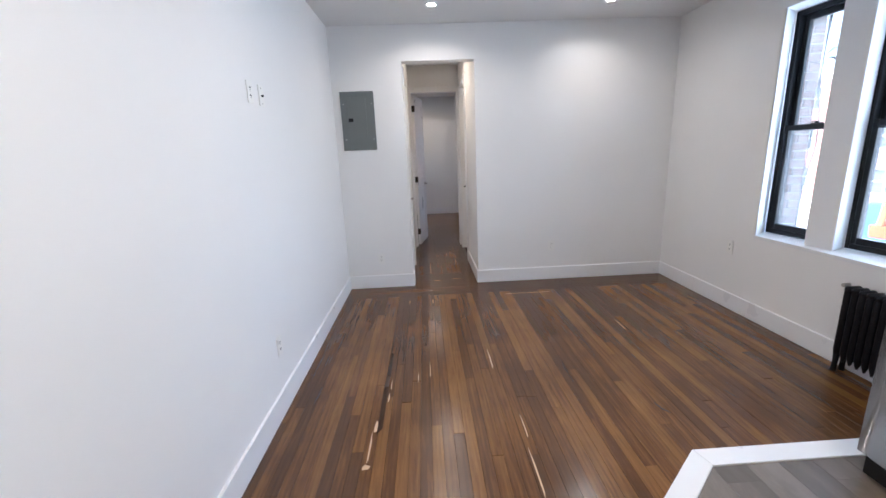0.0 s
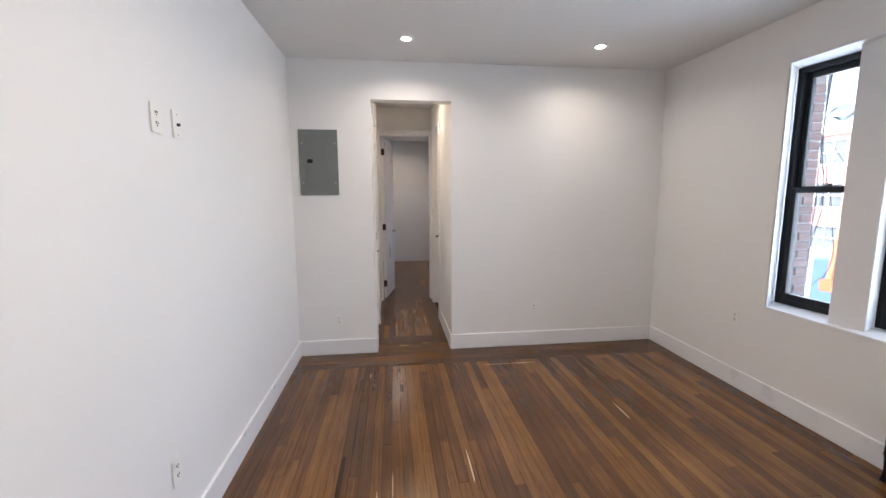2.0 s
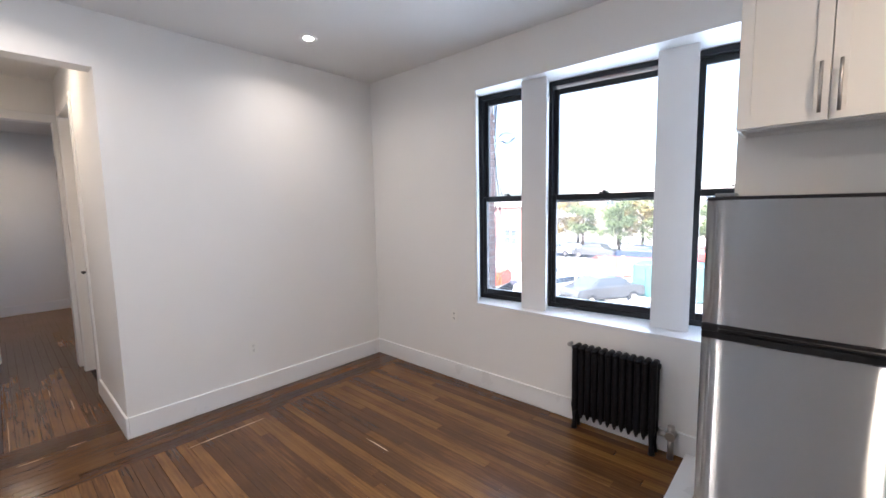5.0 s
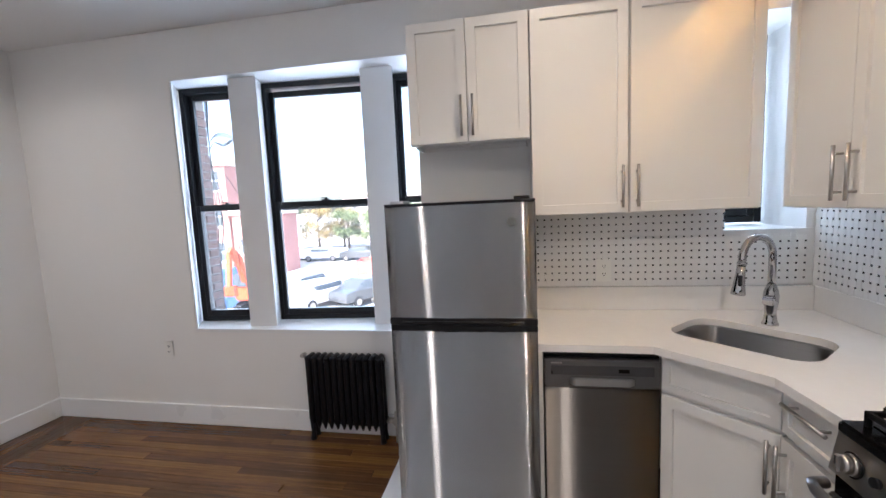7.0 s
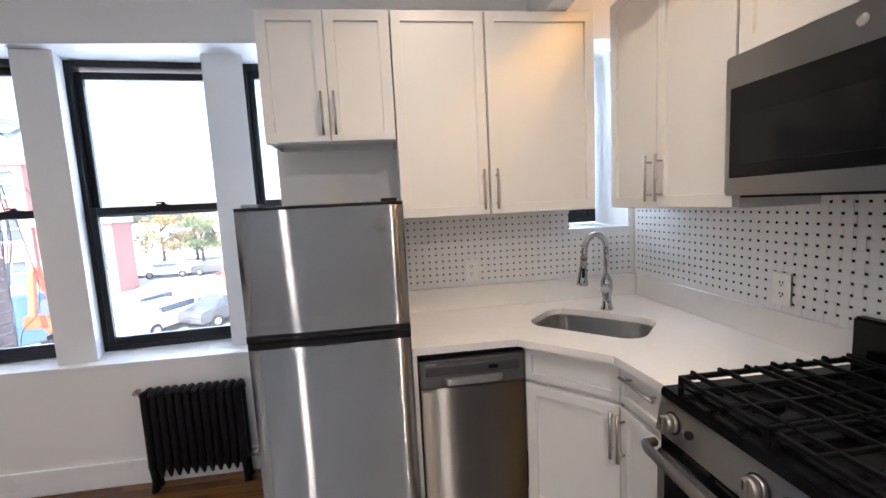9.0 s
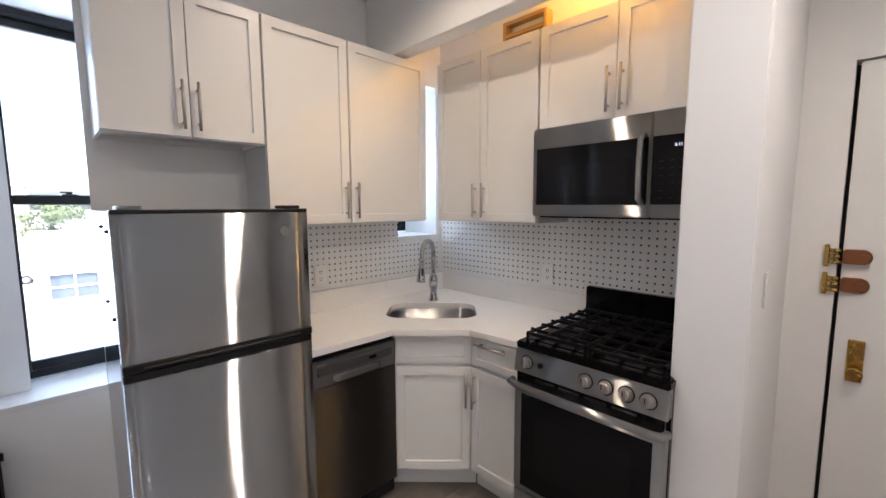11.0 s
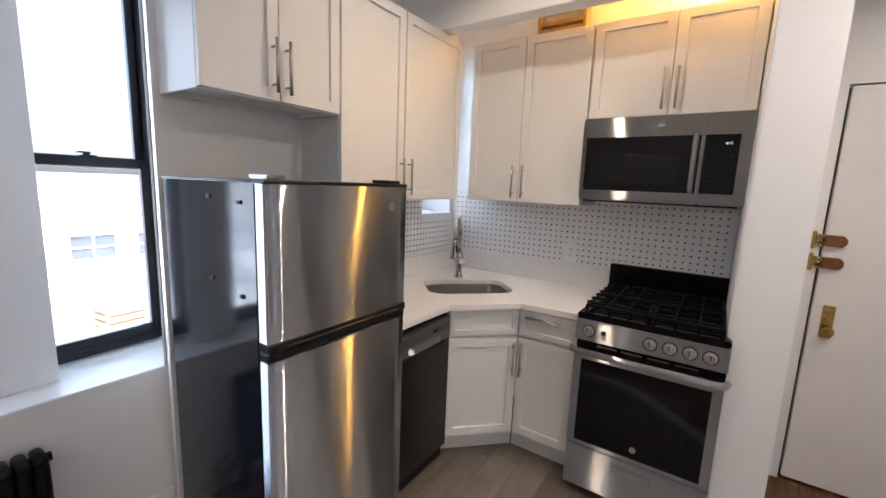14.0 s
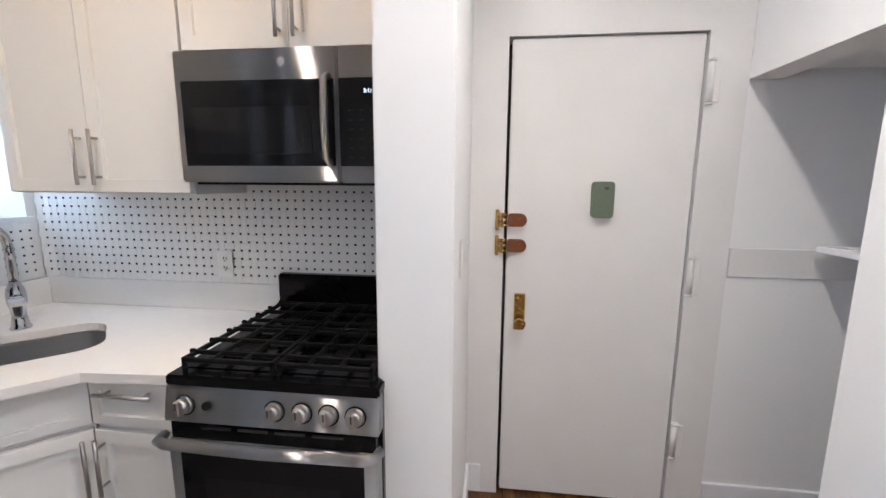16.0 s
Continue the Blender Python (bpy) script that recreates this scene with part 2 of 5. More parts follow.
CHROME = plain("chrome", (0.5, 0.5, 0.51), 0.06, 1.0, vary=0.03, rough_vary=0.03)
NICKEL = plain("brushed_nickel", (0.46, 0.44, 0.42), 0.32, 1.0, vary=0.05, scale=60)
BRASS = plain("worn_brass", (0.55, 0.37, 0.12), 0.25, 1.0, vary=0.2, scale=60)
BRONZE = plain("copper_paint", (0.27, 0.11, 0.05), 0.4, 0.8, vary=0.2, scale=50)
FRIDGESIDE = plain("fridge_side_film", (0.01, 0.012, 0.016), 0.1, 0.0, vary=0.15, scale=3, rough_vary=0.03, spec=0.34)
BLACKPL = plain("black_plastic", (0.009, 0.009, 0.0105), 0.35, vary=0.15, scale=20, spec=0.25)
BLACKGLASS = plain("black_glass", (0.008, 0.008, 0.009), 0.06, vary=0.1, rough_vary=0.03, spec=0.16)
WINDOWGREY = plain("oven_window_glass", (0.01, 0.01, 0.011), 0.07, vary=0.1, rough_vary=0.03, spec=0.2)
ENAMEL = plain("black_enamel", (0.005, 0.005, 0.0055), 0.16, vary=0.2, scale=18, spec=0.18)
IRON = plain("cast_iron", (0.007, 0.007, 0.0075), 0.5, vary=0.2, scale=30, bump=0.4, bump_scale=300, spec=0.08)
RADIATOR = plain("radiator_black_paint", (0.008, 0.008, 0.0105), 0.38, vary=0.25, scale=25, bump=0.3, bump_scale=80, spec=0.18)
WINBLACK = plain("black_window_paint", (0.014, 0.015, 0.017), 0.35, vary=0.25, scale=14, bump=0.15, bump_scale=60, spec=0.25)
PANELGREY = plain("panel_grey_enamel", (0.155, 0.17, 0.165), 0.42, vary=0.04, scale=9)
PLASTIC = plain("white_plastic", (0.83, 0.82, 0.78), 0.3, vary=0.02)
SLOT = plain("dark_slot", (0.05, 0.05, 0.05), 0.6)
GREEN = plain("green_painted_metal", (0.125, 0.16, 0.105), 0.45, vary=0.12, scale=40)
TILE = plain("white_tile", (0.82, 0.81, 0.79), 0.22, vary=0.05, scale=25, rough_vary=0.06)
DOT = plain("black_tile", (0.02, 0.02, 0.022), 0.25, vary=0.2)
GROUT = plain("tile_grout", (0.74, 0.73, 0.71), 0.8, vary=0.05, scale=40)
OAK = planks("oak_floor", (0.029, 0.0125, 0.0047), (0.098, 0.042, 0.014), (0.275, 0.128, 0.034), 0.235, gloss_vary=0.07, bands=-0.05, board=0.29, streak=0.54, spec=0.5)
OAKX = planks("oak_border", (0.02, 0.008, 0.003), (0.07, 0.028, 0.008), (0.18, 0.085, 0.023), 0.16, "x", gloss_vary=0.06, bands=-0.04, board=0.2, streak=0.46, spec=0.42)
VINYL = planks("grey_vinyl", (0.085, 0.07, 0.056), (0.155, 0.13, 0.106), (0.26, 0.225, 0.19), 0.32, "y", 5.5, 0.06, -0.06, 0.1, 0.4, 0.8, 0.45)
UNDER = plain("dark_subfloor", (0.02, 0.012, 0.008), 0.8, vary=0.3)
RAWWOOD = plain("raw_wood_sliver", (0.55, 0.36, 0.2), 0.7, vary=0.25, scale=60)
GOLDWOOD = plain("bare_timber", (0.42, 0.26, 0.09), 0.6, vary=0.2, scale=30, stretch=(1, 6, 6))
PANE = glass_pane("window_glass")
LAMPGLOW = glow("lamp_glow", (1.0, 0.92, 0.8), 14.0)
BULBGLOW = glow("warm_bulb_glow", (1.0, 0.62, 0.16), 12.0)
CLOCKGLOW = glow("clock_digits", (0.75, 0.85, 1.0), 0.3)

# ---- structure: walls, ceiling ----
H = 2.705
W, E, N, S = 0.085, 3.655, 5.26, 0.172      # inner faces: window wall E, far wall N, entry wall S, long wall W
KF = 0.03                                     # height of the kitchen floor
KE, KS, KEND, KBACK = 3.44, 0.34, 2.262, 2.19              # kitchen: furred wall before the window wall, back wall, end of the furring
west = lambda y: W - 0.003 * (N - y)          # the long wall runs slightly askew
SX0, SX1, SY = 1.51, 1.711, 0.95              # wall end between kitchen and entry

bm = bm_new()
add_prism(bm, [(W - 0.2, 1.2), (west(1.2), 1.2), (W, N), (W - 0.2, N)], 0, H)
setting("wall_west", bm, WALL, "white painted plaster wall")
bm = bm_new()
NX, NY = 0.45, 0.765
add_box(bm, NX - 0.12, NX, NY, 1.2, 0, H)
add_box(bm, NX - 0.12, NX, S, NY, 1.865, H)
add_box(bm, W - 0.15, NX - 0.12, 1.2 - 0.12, 1.2, 0, H)
add_box(bm, -0.55, NX - 0.12, NY, NY + 0.12, 0, H)
add_box(bm, -0.67, -0.55, S - 0.15, NY + 0.12, 0, H)
add_box(bm, -0.55, NX - 0.12, S, NY, 1.9, 2.0)
setting("wall_closet", bm, WALL, "white painted closet recess beside the entry door")
bm = bm_new()
add_box(bm, -0.55, 0.602, S - 0.15, S, 0, H)
add_box(bm, 1.362, SX0, S - 0.15, S, 0, H)
add_box(bm, 0.602, 1.362, S - 0.15, S, 2.049, H)
setting("wall_south", bm, WALL, "white painted entry wall")
bm = bm_new()
add_box(bm, SX0, SX1, S - 0.15, SY, 0, H, 0.006, 2)
setting("wall_stub", bm, WALL, "white plaster wall end between kitchen and entry")
bm = bm_new()
add_box(bm, SX1, KE, KS - 0.15, KS, 0, H)
setting("wall_kitchen", bm, WALL, "white kitchen wall behind the range")
bm = bm_new()
add_box(bm, SX1, KE, SY - 0.1, SY, 2.342, H, 0.004)
setting("beam", bm, WALL, "white plaster beam over the kitchen opening")

# far wall with the hall opening
DX0, DX1, DZ = 0.80, 1.54, 2.37
bm = bm_new()
add_box(bm, W - 0.15, DX0, N, N + 0.14, 0, H)
add_box(bm, DX1, E, N, N + 0.14, 0, H)
add_box(bm, DX0, DX1, N, N + 0.14, DZ, H)
setting("wall_north", bm, WALL, "white painted wall with the hall opening")

# window wall: thick, with one wide splayed opening whose outer line runs askew, and one small kitchen opening
OY0, OY1, OZ0, OZ1 = KBACK, 3.98, 0.695, 2.395
KY0, KY1, KZ0, KZ1 = 0.385, 0.75, 1.308, 2.32
T = 4.2
RX, RY = 3.99, 2.03
AX, AY, SKEW = 3.815, 4.075, 5.2              # outer window line: its far end and its angle to the wall
SK = pose(AX, AY, 0, 0, 0, SKEW)
bm = bm_new()
for y0, y1, z0, z1 in ((-0.6, N + 0.3, -4.2, OZ0), (-0.6, N + 0.3, OZ1, 6.5), (-0.6, KY0, OZ0, OZ1), (KY0, KY1, OZ0, KZ0), (KY0, KY1, KZ1, OZ1)):
    add_box(bm, E, T, y0, y1, z0, z1)
add_prism(bm, [(E, OY1), (AX - 0.01, AY + 0.005), (AX - 0.01, AY + 0.06), (4.115, AY + 0.06), (T, N + 0.3), (E, N + 0.3)], OZ0, OZ1)
add_prism(bm, [(E, KY1), (T, KY1), (T, RY - 0.005), (RX - 0.01, RY - 0.005), (E, OY0)], OZ0, OZ1)
setting("wall_east", bm, WALL, "white painted window wall")
bm = bm_new()
for y0, y1, z0, z1 in ((KS - 0.15, KY0, 0, H), (KY0, KY1, 0, KZ0), (KY0, KY1, KZ1, H)):
    add_box(bm, KE, E, y0, y1, z0, z1)
add_prism(bm, [(KE, KY1), (E, KY1), (E, KBACK), (KE, KEND)], 0, H)
setting("wall_kitchen_window", bm, WALL, "white furred kitchen wall before the window wall")
bm = bm_new()
add_prism(bm, [(E - 0.004, OY0 + 0.001), (RX, RY), (AX + 0.02, AY - 0.01), (E - 0.004, OY1 - 0.001)], OZ0 - 0.015, OZ0 + 0.012, 0.003)
setting("window_sill", bm, REVEAL, "white painted window sill")
bm = bm_new()
add_prism(bm, [(E - 0.003, OY0 + 0.001), (RX, RY), (AX + 0.02, AY - 0.01), (E - 0.003, OY1 - 0.001)], OZ1 - 0.012, OZ1 + 0.004, 0.002)
add_prism(bm, [(E + 0.001, OY1 - 0.003), (AX - 0.012, AY + 0.002), (AX - 0.012, AY - 0.01), (E + 0.001, OY1 - 0.012)], OZ0 + 0.012, OZ1 - 0.012)
add_prism(bm, [(E + 0.001, OY0 + 0.003), (RX - 0.02, RY - 0.002), (RX - 0.02, RY + 0.008), (E + 0.001, OY0 + 0.012)], OZ0 + 0.012, OZ1 - 0.012)
setting("window_reveal", bm, REVEAL, "white painted window reveal")
for k, (f0, f1, b0, b1) in enumerate(((-0.664, -0.468, -0.615, -0.54), (-1.572, -1.358, -1.525, -1.425))):
    bm = bm_new()
    add_prism(bm, [(-0.15, f0), (0.02, b0), (0.09, b0), (0.09, b1), (0.02, b1), (-0.15, f1)], OZ0 + 0.012, OZ1 - 0.012, 0.004)
    bm.transform(SK)
    setting("window_pier_%d" % (k + 1), bm, REVEAL, "white painted pier between windows")

# hall and bedroom beyond
HY = 7.24
bm = bm_new()
add_box(bm, DX0 - 0.12, DX0, N + 0.14, 5.45, 0, H)
add_box(bm, DX0 - 0.12, DX0, 5.45, 6.13, 2.27, H)
add_box(bm, DX0 - 0.12, DX0, 6.13, HY, 0, H)
setting("wall_hall_west", bm, WALL, "white hall wall")
bm = bm_new()
add_box(bm, DX1, DX1 + 0.12, N + 0.14, 6.3, 0, H)
add_box(bm, DX1, DX1 + 0.12, 6.3, 7.02, 2.35, H)
add_box(bm, DX1, DX1 + 0.12, 7.02, HY, 0, H)
setting("wall_hall_east", bm, WALL, "white hall wall with a recessed door")
bm = bm_new()
add_box(bm, -1.4, 0.83, HY, HY + 0.12, 0, H)
add_box(bm, 1.51, 2.6, HY, HY + 0.12, 0, H)
add_box(bm, 0.83, 1.51, HY, HY + 0.12, 2.335, H)
setting("wall_bedroom_south", bm, WALL, "white bedroom wall with the door opening")
BY = 10.75
bm = bm_new()
add_box(bm, -1.4, 2.6, BY, BY + 0.12, 0, H)
add_box(bm, -1.52, -1.4, HY, BY, 0, H)
# this side is unseen; its opening is added to let daylight in
add_box(bm, 2.6, 2.72, HY, 8.2, 0, H)
add_box(bm, 2.6, 2.72, 9.4, BY, 0, H)
add_box(bm, 2.6, 2.72, 8.2, 9.4, 0, 0.8)
add_box(bm, 2.6, 2.72, 8.2, 9.4, 2.1, H)
setting("wall_bedroom", bm, WALL, "white bedroom walls")
bm = bm_new()
add_box(bm, -1.6, T, S - 0.3, BY + 0.2, H, H + 0.25)
setting("ceiling", bm, CEIL, "white painted ceiling")
bm = bm_new()
add_box(bm, -1.6, T, S - 0.3, BY + 0.2, -0.3, -0.02)
setting("floor", bm, UNDER, "dark subfloor under the boards")

# baseboards
BH, BT = 0.145, 0.015
def board(name, x0, x1, y0, y1):
    bm = bm_new()
    add_box(bm, x0, x1, y0, y1, 0, BH, 0.003)
    return setting(name, bm, TRIM, "white painted baseboard")


bm = bm_new()
add_prism(bm, [(west(1.2), 1.2), (west(1.2) + BT, 1.2), (W + BT, N - BT), (W, N - BT)], 0, BH, 0.003)
setting("baseboard_west", bm, TRIM, "white painted baseboard")
board("baseboard_north_a", W, DX0, N - BT, N)
board("baseboard_north_b", DX1, E, N - BT, N)
board("baseboard_east", E - BT, E, KBACK + 0.01, N - BT)
board("baseboard_hall", DX1 - BT, DX1, N - BT, 6.22)
board("baseboard_hall_west", DX0, DX0 + BT, N - BT, 5.4)
board("baseboard_bedroom", -1.4, 2.6, BY - BT, BY)
board("baseboard_entry", 1.44, SX0, S, S + BT)
board("baseboard_closet", -0.55, NX, S, S + BT)
board("baseboard_stub", SX0 - BT, SX0, S + BT, SY)


# ---- windows ----
def sash_window(name, y0, y1, z0, z1, m, label, slip=0.0):
    """A black double-hung window seen from the room; local y along the wall."""
    th = thing(name, m, label, "window", kind="structure")
    bm = bm_new()
    f = 0.035
    for a in ((y0, y0 + f, z0, z1), (y1 - f, y1, z0, z1), (y0 + f, y1 - f, z1 - f, z1), (y0 + f, y1 - f, z0, z0 + f)):
        add_box(bm, -0.03, 0.07, *a, 0.003)
    part("window_frame", bm, WINBLACK, th)
    zm = (z0 + z1) / 2 - 0.005
    for nm, xo, a, b in (("lower_sash", -0.012, z0 + f, zm + 0.022), ("upper_sash", 0.03, zm - 0.02 - slip, z1 - f - slip)):
        bm = bm_new()
        s = 0.034
        for q in ((y0 + f, y0 + f + s, a, b), (y1 - f - s, y1 - f, a, b), (y0 + f + s, y1 - f - s, b - s - 0.006, b), (y0 + f + s, y1 - f - s, a, a + s + 0.012)):
            add_box(bm, xo - 0.016, xo + 0.016, *q, 0.004)
        sash = part(nm, bm, WINBLACK, th)
        bm = bm_new()
        add_box(bm, xo - 0.002, xo + 0.002, y0 + f + s - 0.004, y1 - f - s + 0.004, a + s, b - s)
        pane = part("pane", bm, PANE, sash, "clear glass")
        pane.visible_shadow = False
    bm = bm_new()
    yc = (y0 + y1) / 2
    add_box(bm, -0.035, 0.012, yc - 0.03, yc + 0.03, zm + 0.022, zm + 0.03, 0.002)
    add_cyl(bm, (-0.012, yc, zm + 0.03), (-0.012, yc, zm + 0.042), 0.012, seg=12)
    add_box(bm, -0.03, -0.008, yc - 0.012, yc + 0.035, zm + 0.036, zm + 0.043, 0.002)
    part("sash_lock", bm, WINBLACK, th)
    return th


WM = SK @ Matrix.Translation((0.03, 0, 0))
WZ0, WZ1 = 0.712, 2.381
sash_window("window_1", -0.545, -0.01, WZ0, WZ1, WM, "narrow black double-hung window with clear panes")
sash_window("window_2", -1.43, -0.61, WZ0, WZ1, WM, "wide black double-hung window, its upper sash slipped a little", 0.014)
sash_window("window_3", -2.04, -1.52, WZ0, WZ1, WM, "narrow black double-hung window beside the cabinets")
sash_window("window_4", KY0 + 0.03, KY1 - 0.002, KZ0 + 0.015, KZ1 - 0.01, pose(3.78, 0, 0), "small black double-hung window over the sink")
# area lamps added outside the panes, standing in for the sky's light
for m, w, h, e in ((SK @ Matrix.Translation((0.13, -1.0, 1.5)), 1.95, 1.55, WINDOWLIGHT), (pose(3.92, 0.565, 1.82), 0.3, 0.95, WINDOWLIGHT * 0.2)):
    la = new("sky_fill_lamp", bpy.data.lights.new("sky_fill_lamp", "AREA"))
    la.data.shape, la.data.size, la.data.size_y, la.data.energy, la.data.color = "RECTANGLE", h, w, e, (0.74, 0.87, 1.0)
    la.matrix_world = m @ Matrix.Rotation(radians(90), 4, "Y")

# ---- doors ----
def lever(bm, x, y, z, sgn, along):
    """A lever handle on a leaf face; sgn: the side it stands out to, along: the way the lever points."""
    add_cyl(bm, (x, y, z), (x, y + sgn * 0.01, z), 0.027, seg=20)
    add_cyl(bm, (x, y + sgn * 0.008, z), (x, y + sgn * 0.05, z), 0.01, seg=12)
    add_cyl(bm, (x, y + sgn * 0.046, z), (x + along * 0.11, y + sgn * 0.046, z), 0.009, 0.007, seg=12)
    return bm


def panel_leaf(name, m, w, h, label, lever_x, along):
    """A white two-panel leaf with a lever and bronze hinges. Local x across, y out of the face."""
    th = thing(name, m, label, "door", kind="structure")
    bm = bm_new()
    st = 0.11
    for a in ((0, st, 0, h), (w - st, w, 0, h), (st, w - st, 0, 0.2), (st, w - st, h - 0.12, h), (st, w - st, 0.95, 1.07)):
        add_box(bm, a[0], a[1], -0.018, 0.018, a[2], a[3], 0.004)
    add_box(bm, st - 0.01, w - st + 0.01, -0.008, 0.008, 0.19, h - 0.11)
    part("leaf", bm, TRIM, th)
    for s in (1, -1):
        bm = bm_new()
        lever(bm, lever_x, s * 0.018, 0.95, s, along)
        part("door_handle", bm, BLACKPL if s > 0 else NICKEL, th, "dark lever handle")
    for z in (0.22, 1.05, h - 0.2):
        bm = bm_new()
        hx = 0.0 if lever_x > w / 2 else w
        add_box(bm, hx - 0.02, hx + 0.02, -0.022, 0.022, z - 0.045, z + 0.045, 0.003)
        part("hinge", bm, BRONZEDK, th, "dark bronze hinge")
    return th


BRONZEDK = plain("dark_bronze", (0.05, 0.042, 0.036), 0.4, 0.7, vary=0.2)
panel_leaf("door_1", pose(DX0 - 0.03, 5.46, 0.008, 0, 0, 90), 0.66, 2.24, "closed white panelled hall door", 0.07, 1)
panel_leaf("door_2", pose(0.858, HY + 0.1, 0.008, 0, 0, 79), 0.64, 2.31, "open white panelled bedroom door", 0.55, -1)
panel_leaf("door_3", pose(DX1 + 0.09, 6.31, 0.008, 0, 0, 90), 0.7, 2.32, "white panelled door in a deep frame", 0.6, -1)
bm = bm_new()
for a in ((5.402, 5.45), (6.13, 6.2)):
    add_box(bm, DX0 - 0.002, DX0 + 0.016, a[0], a[1], 0, 2.27, 0.003)
add_box(bm, DX0 - 0.002, DX0 + 0.016, 5.402, 6.2, 2.27, 2.35, 0.003)
setting("trim_hall_door", bm, TRIM, "white door casing")
bm = bm_new()
for a in ((6.23, 6.3), (7.02, 7.09)):
    add_box(bm, DX1 - 0.016, DX1 + 0.002, a[0], a[1], 0, 2.35, 0.003)
add_box(bm, DX1 - 0.016, DX1 + 0.002, 6.23, 7.09, 2.35, 2.42, 0.003)
setting("trim_bath_door", bm, TRIM, "white door casing")
bm = bm_new()
add_box(bm, DX0, 0.835, HY - 0.015, HY + 0.12, 0, 2.335, 0.003)
add_box(bm, 1.505, DX1, HY - 0.015, HY + 0.12, 0, 2.335, 0.003)
add_box(bm, DX0, DX1, HY - 0.015, HY + 0.12, 2.33, 2.405, 0.003)
setting("trim_bedroom_door", bm, TRIM, "white door casing")

# entry door with its casing, hinges and locks
th = thing("door_4", pose(0.602, S, 0), "closed old white painted entry door with brass locks", "door", kind="structure")
bm = bm_new()
add_box(bm, 0.008, 0.746, -0.05, -0.006, 0.012, 2.043, 0.004, 2)
leaf = part("leaf", bm, OLDPAINT, th)
for z in (0.344, 1.088, 1.855):
    bm = bm_new()
    add_cyl(bm, (-0.008, 0.018, z - 0.075), (-0.008, 0.018, z + 0.075), 0.013, seg=12, bevel=0.002)
    add_cyl(bm, (-0.008, 0.018, z - 0.085), (-0.008, 0.018, z - 0.075), 0.016, 0.013, seg=12)
    add_cyl(bm, (-0.008, 0.018, z + 0.075), (-0.008, 0.018, z + 0.085), 0.013, 0.016, seg=12)
    add_box(bm, -0.045, 0.0, 0.012, 0.02, z - 0.075, z + 0.075, 0.002)
    part("hinge", bm, OLDPAINT, th, "thick painted hinge")
bm = bm_new()
add_box(bm, 0.658, 0.706, -0.008, 0.004, 0.818, 0.985, 0.003)
add_cyl(bm, (0.682, 0.003, 0.862), (0.682, 0.03, 0.862), 0.011, seg=14)
add_cyl(bm, (0.682, 0.028, 0.862), (0.682, 0.055, 0.862), 0.022, 0.026, seg=20, bevel=0.004)
add_cyl(bm, (0.682, 0.0, 0.953), (0.682, 0.014, 0.953), 0.012, seg=14)
part("door_handle", bm, BRASS, th, "worn brass plate and knob")
for z in (1.31, 1.2):
    bm = bm_new()
    add_box(bm, 0.694, 0.744, -0.01, 0.022, z - 0.028, z + 0.028, 0.004, 2)
    add_cyl(bm, (0.692, -0.01, z), (0.692, 0.02, z), 0.028, seg=22, bevel=0.003)
    add_cyl(bm, (0.687, 0.018, z), (0.687, 0.028, z), 0.011, seg=14)
    part("rim_lock", bm, BRONZE, th, "copper-coloured rim lock")
    bm = bm_new()
    for k in range(3):
        add_cyl(bm, (0.76, 0.022, z - 0.03 + k * 0.022), (0.76, 0.022, z - 0.014 + k * 0.022), 0.011, seg=12, bevel=0.002)
        add_box(bm, 0.76, 0.787, 0.012, 0.02, z - 0.03 + k * 0.022, z - 0.014 + k * 0.022, 0.001)
    add_box(bm, 0.782, 0.798, 0.012, 0.03, z - 0.042, z + 0.045, 0.003)
    part("strike", bm, BRASS, th, "brass strike plate with knuckles")
bm = bm_new()
add_prism(bm, rounded(0, 0, 0.088, 0.15, 0.016), -0.01, 0.02, 0.004)
bm.transform(pose(0.36, 0.0, 1.4, 90, 0, 0))
bm.transform(Matrix.Translation((0, 0.004, 0)) @ Matrix.Diagonal((1, -1, 1, 1)))
bmesh.ops.recalc_face_normals(bm, faces=bm.faces[:])
cover = part("peephole_cover", bm, GREEN, th, "green metal viewer box")
bm = bm_new()
add_box(bm, 0.341, 0.357, 0.0235, 0.0255, 1.443, 1.452, 0.001)
part("peephole", bm, SLOT, cover, "dark viewing slot")
bm = bm_new()
add_box(bm, -0.1515, 0.003, 0.0, 0.01, 0, H)
add_box(bm, 0.761, 0.9075, 0.0, 0.01, 0, H)
add_box(bm, 0.003, 0.761, 0.0, 0.01, 2.046, H)
tr = part("casing", bm, OLDPAINT, th)
bm = bm_new()
add_box(bm, 0.0, 0.76, -0.12, -0.055, 0, 0.012, 0.003)
part("threshold", bm, SLOT, th)
# dark sheet behind the leaf; its colour gives the door gaps their shade
bm = bm_new()
add_box(bm, 0.0, 0.76, -0.13, -0.09, 0.0, 2.049)
part("gap_shade", bm, SLOT, th)

# closet recess: rail and corner shelf
bm = bm_new()
add_box(bm, -0.55, NX - 0.004, S, S + 0.008, 1.09, 1.21, 0.002)
setting("trim_closet_rail", bm, OLDPAINT, "painted rail in the closet recess")
bm = bm_new()
add_prism(bm, [(-0.54, S + 0.02), (-0.1, S + 0.015), (0.16, S + 0.05), (0.16, NY - 0.01), (-0.54, NY - 0.01)], 1.21, 1.23, 0.003)
solid("closet_shelf", bm, TRIM, "white painted corner shelf in the closet recess", "shelf")


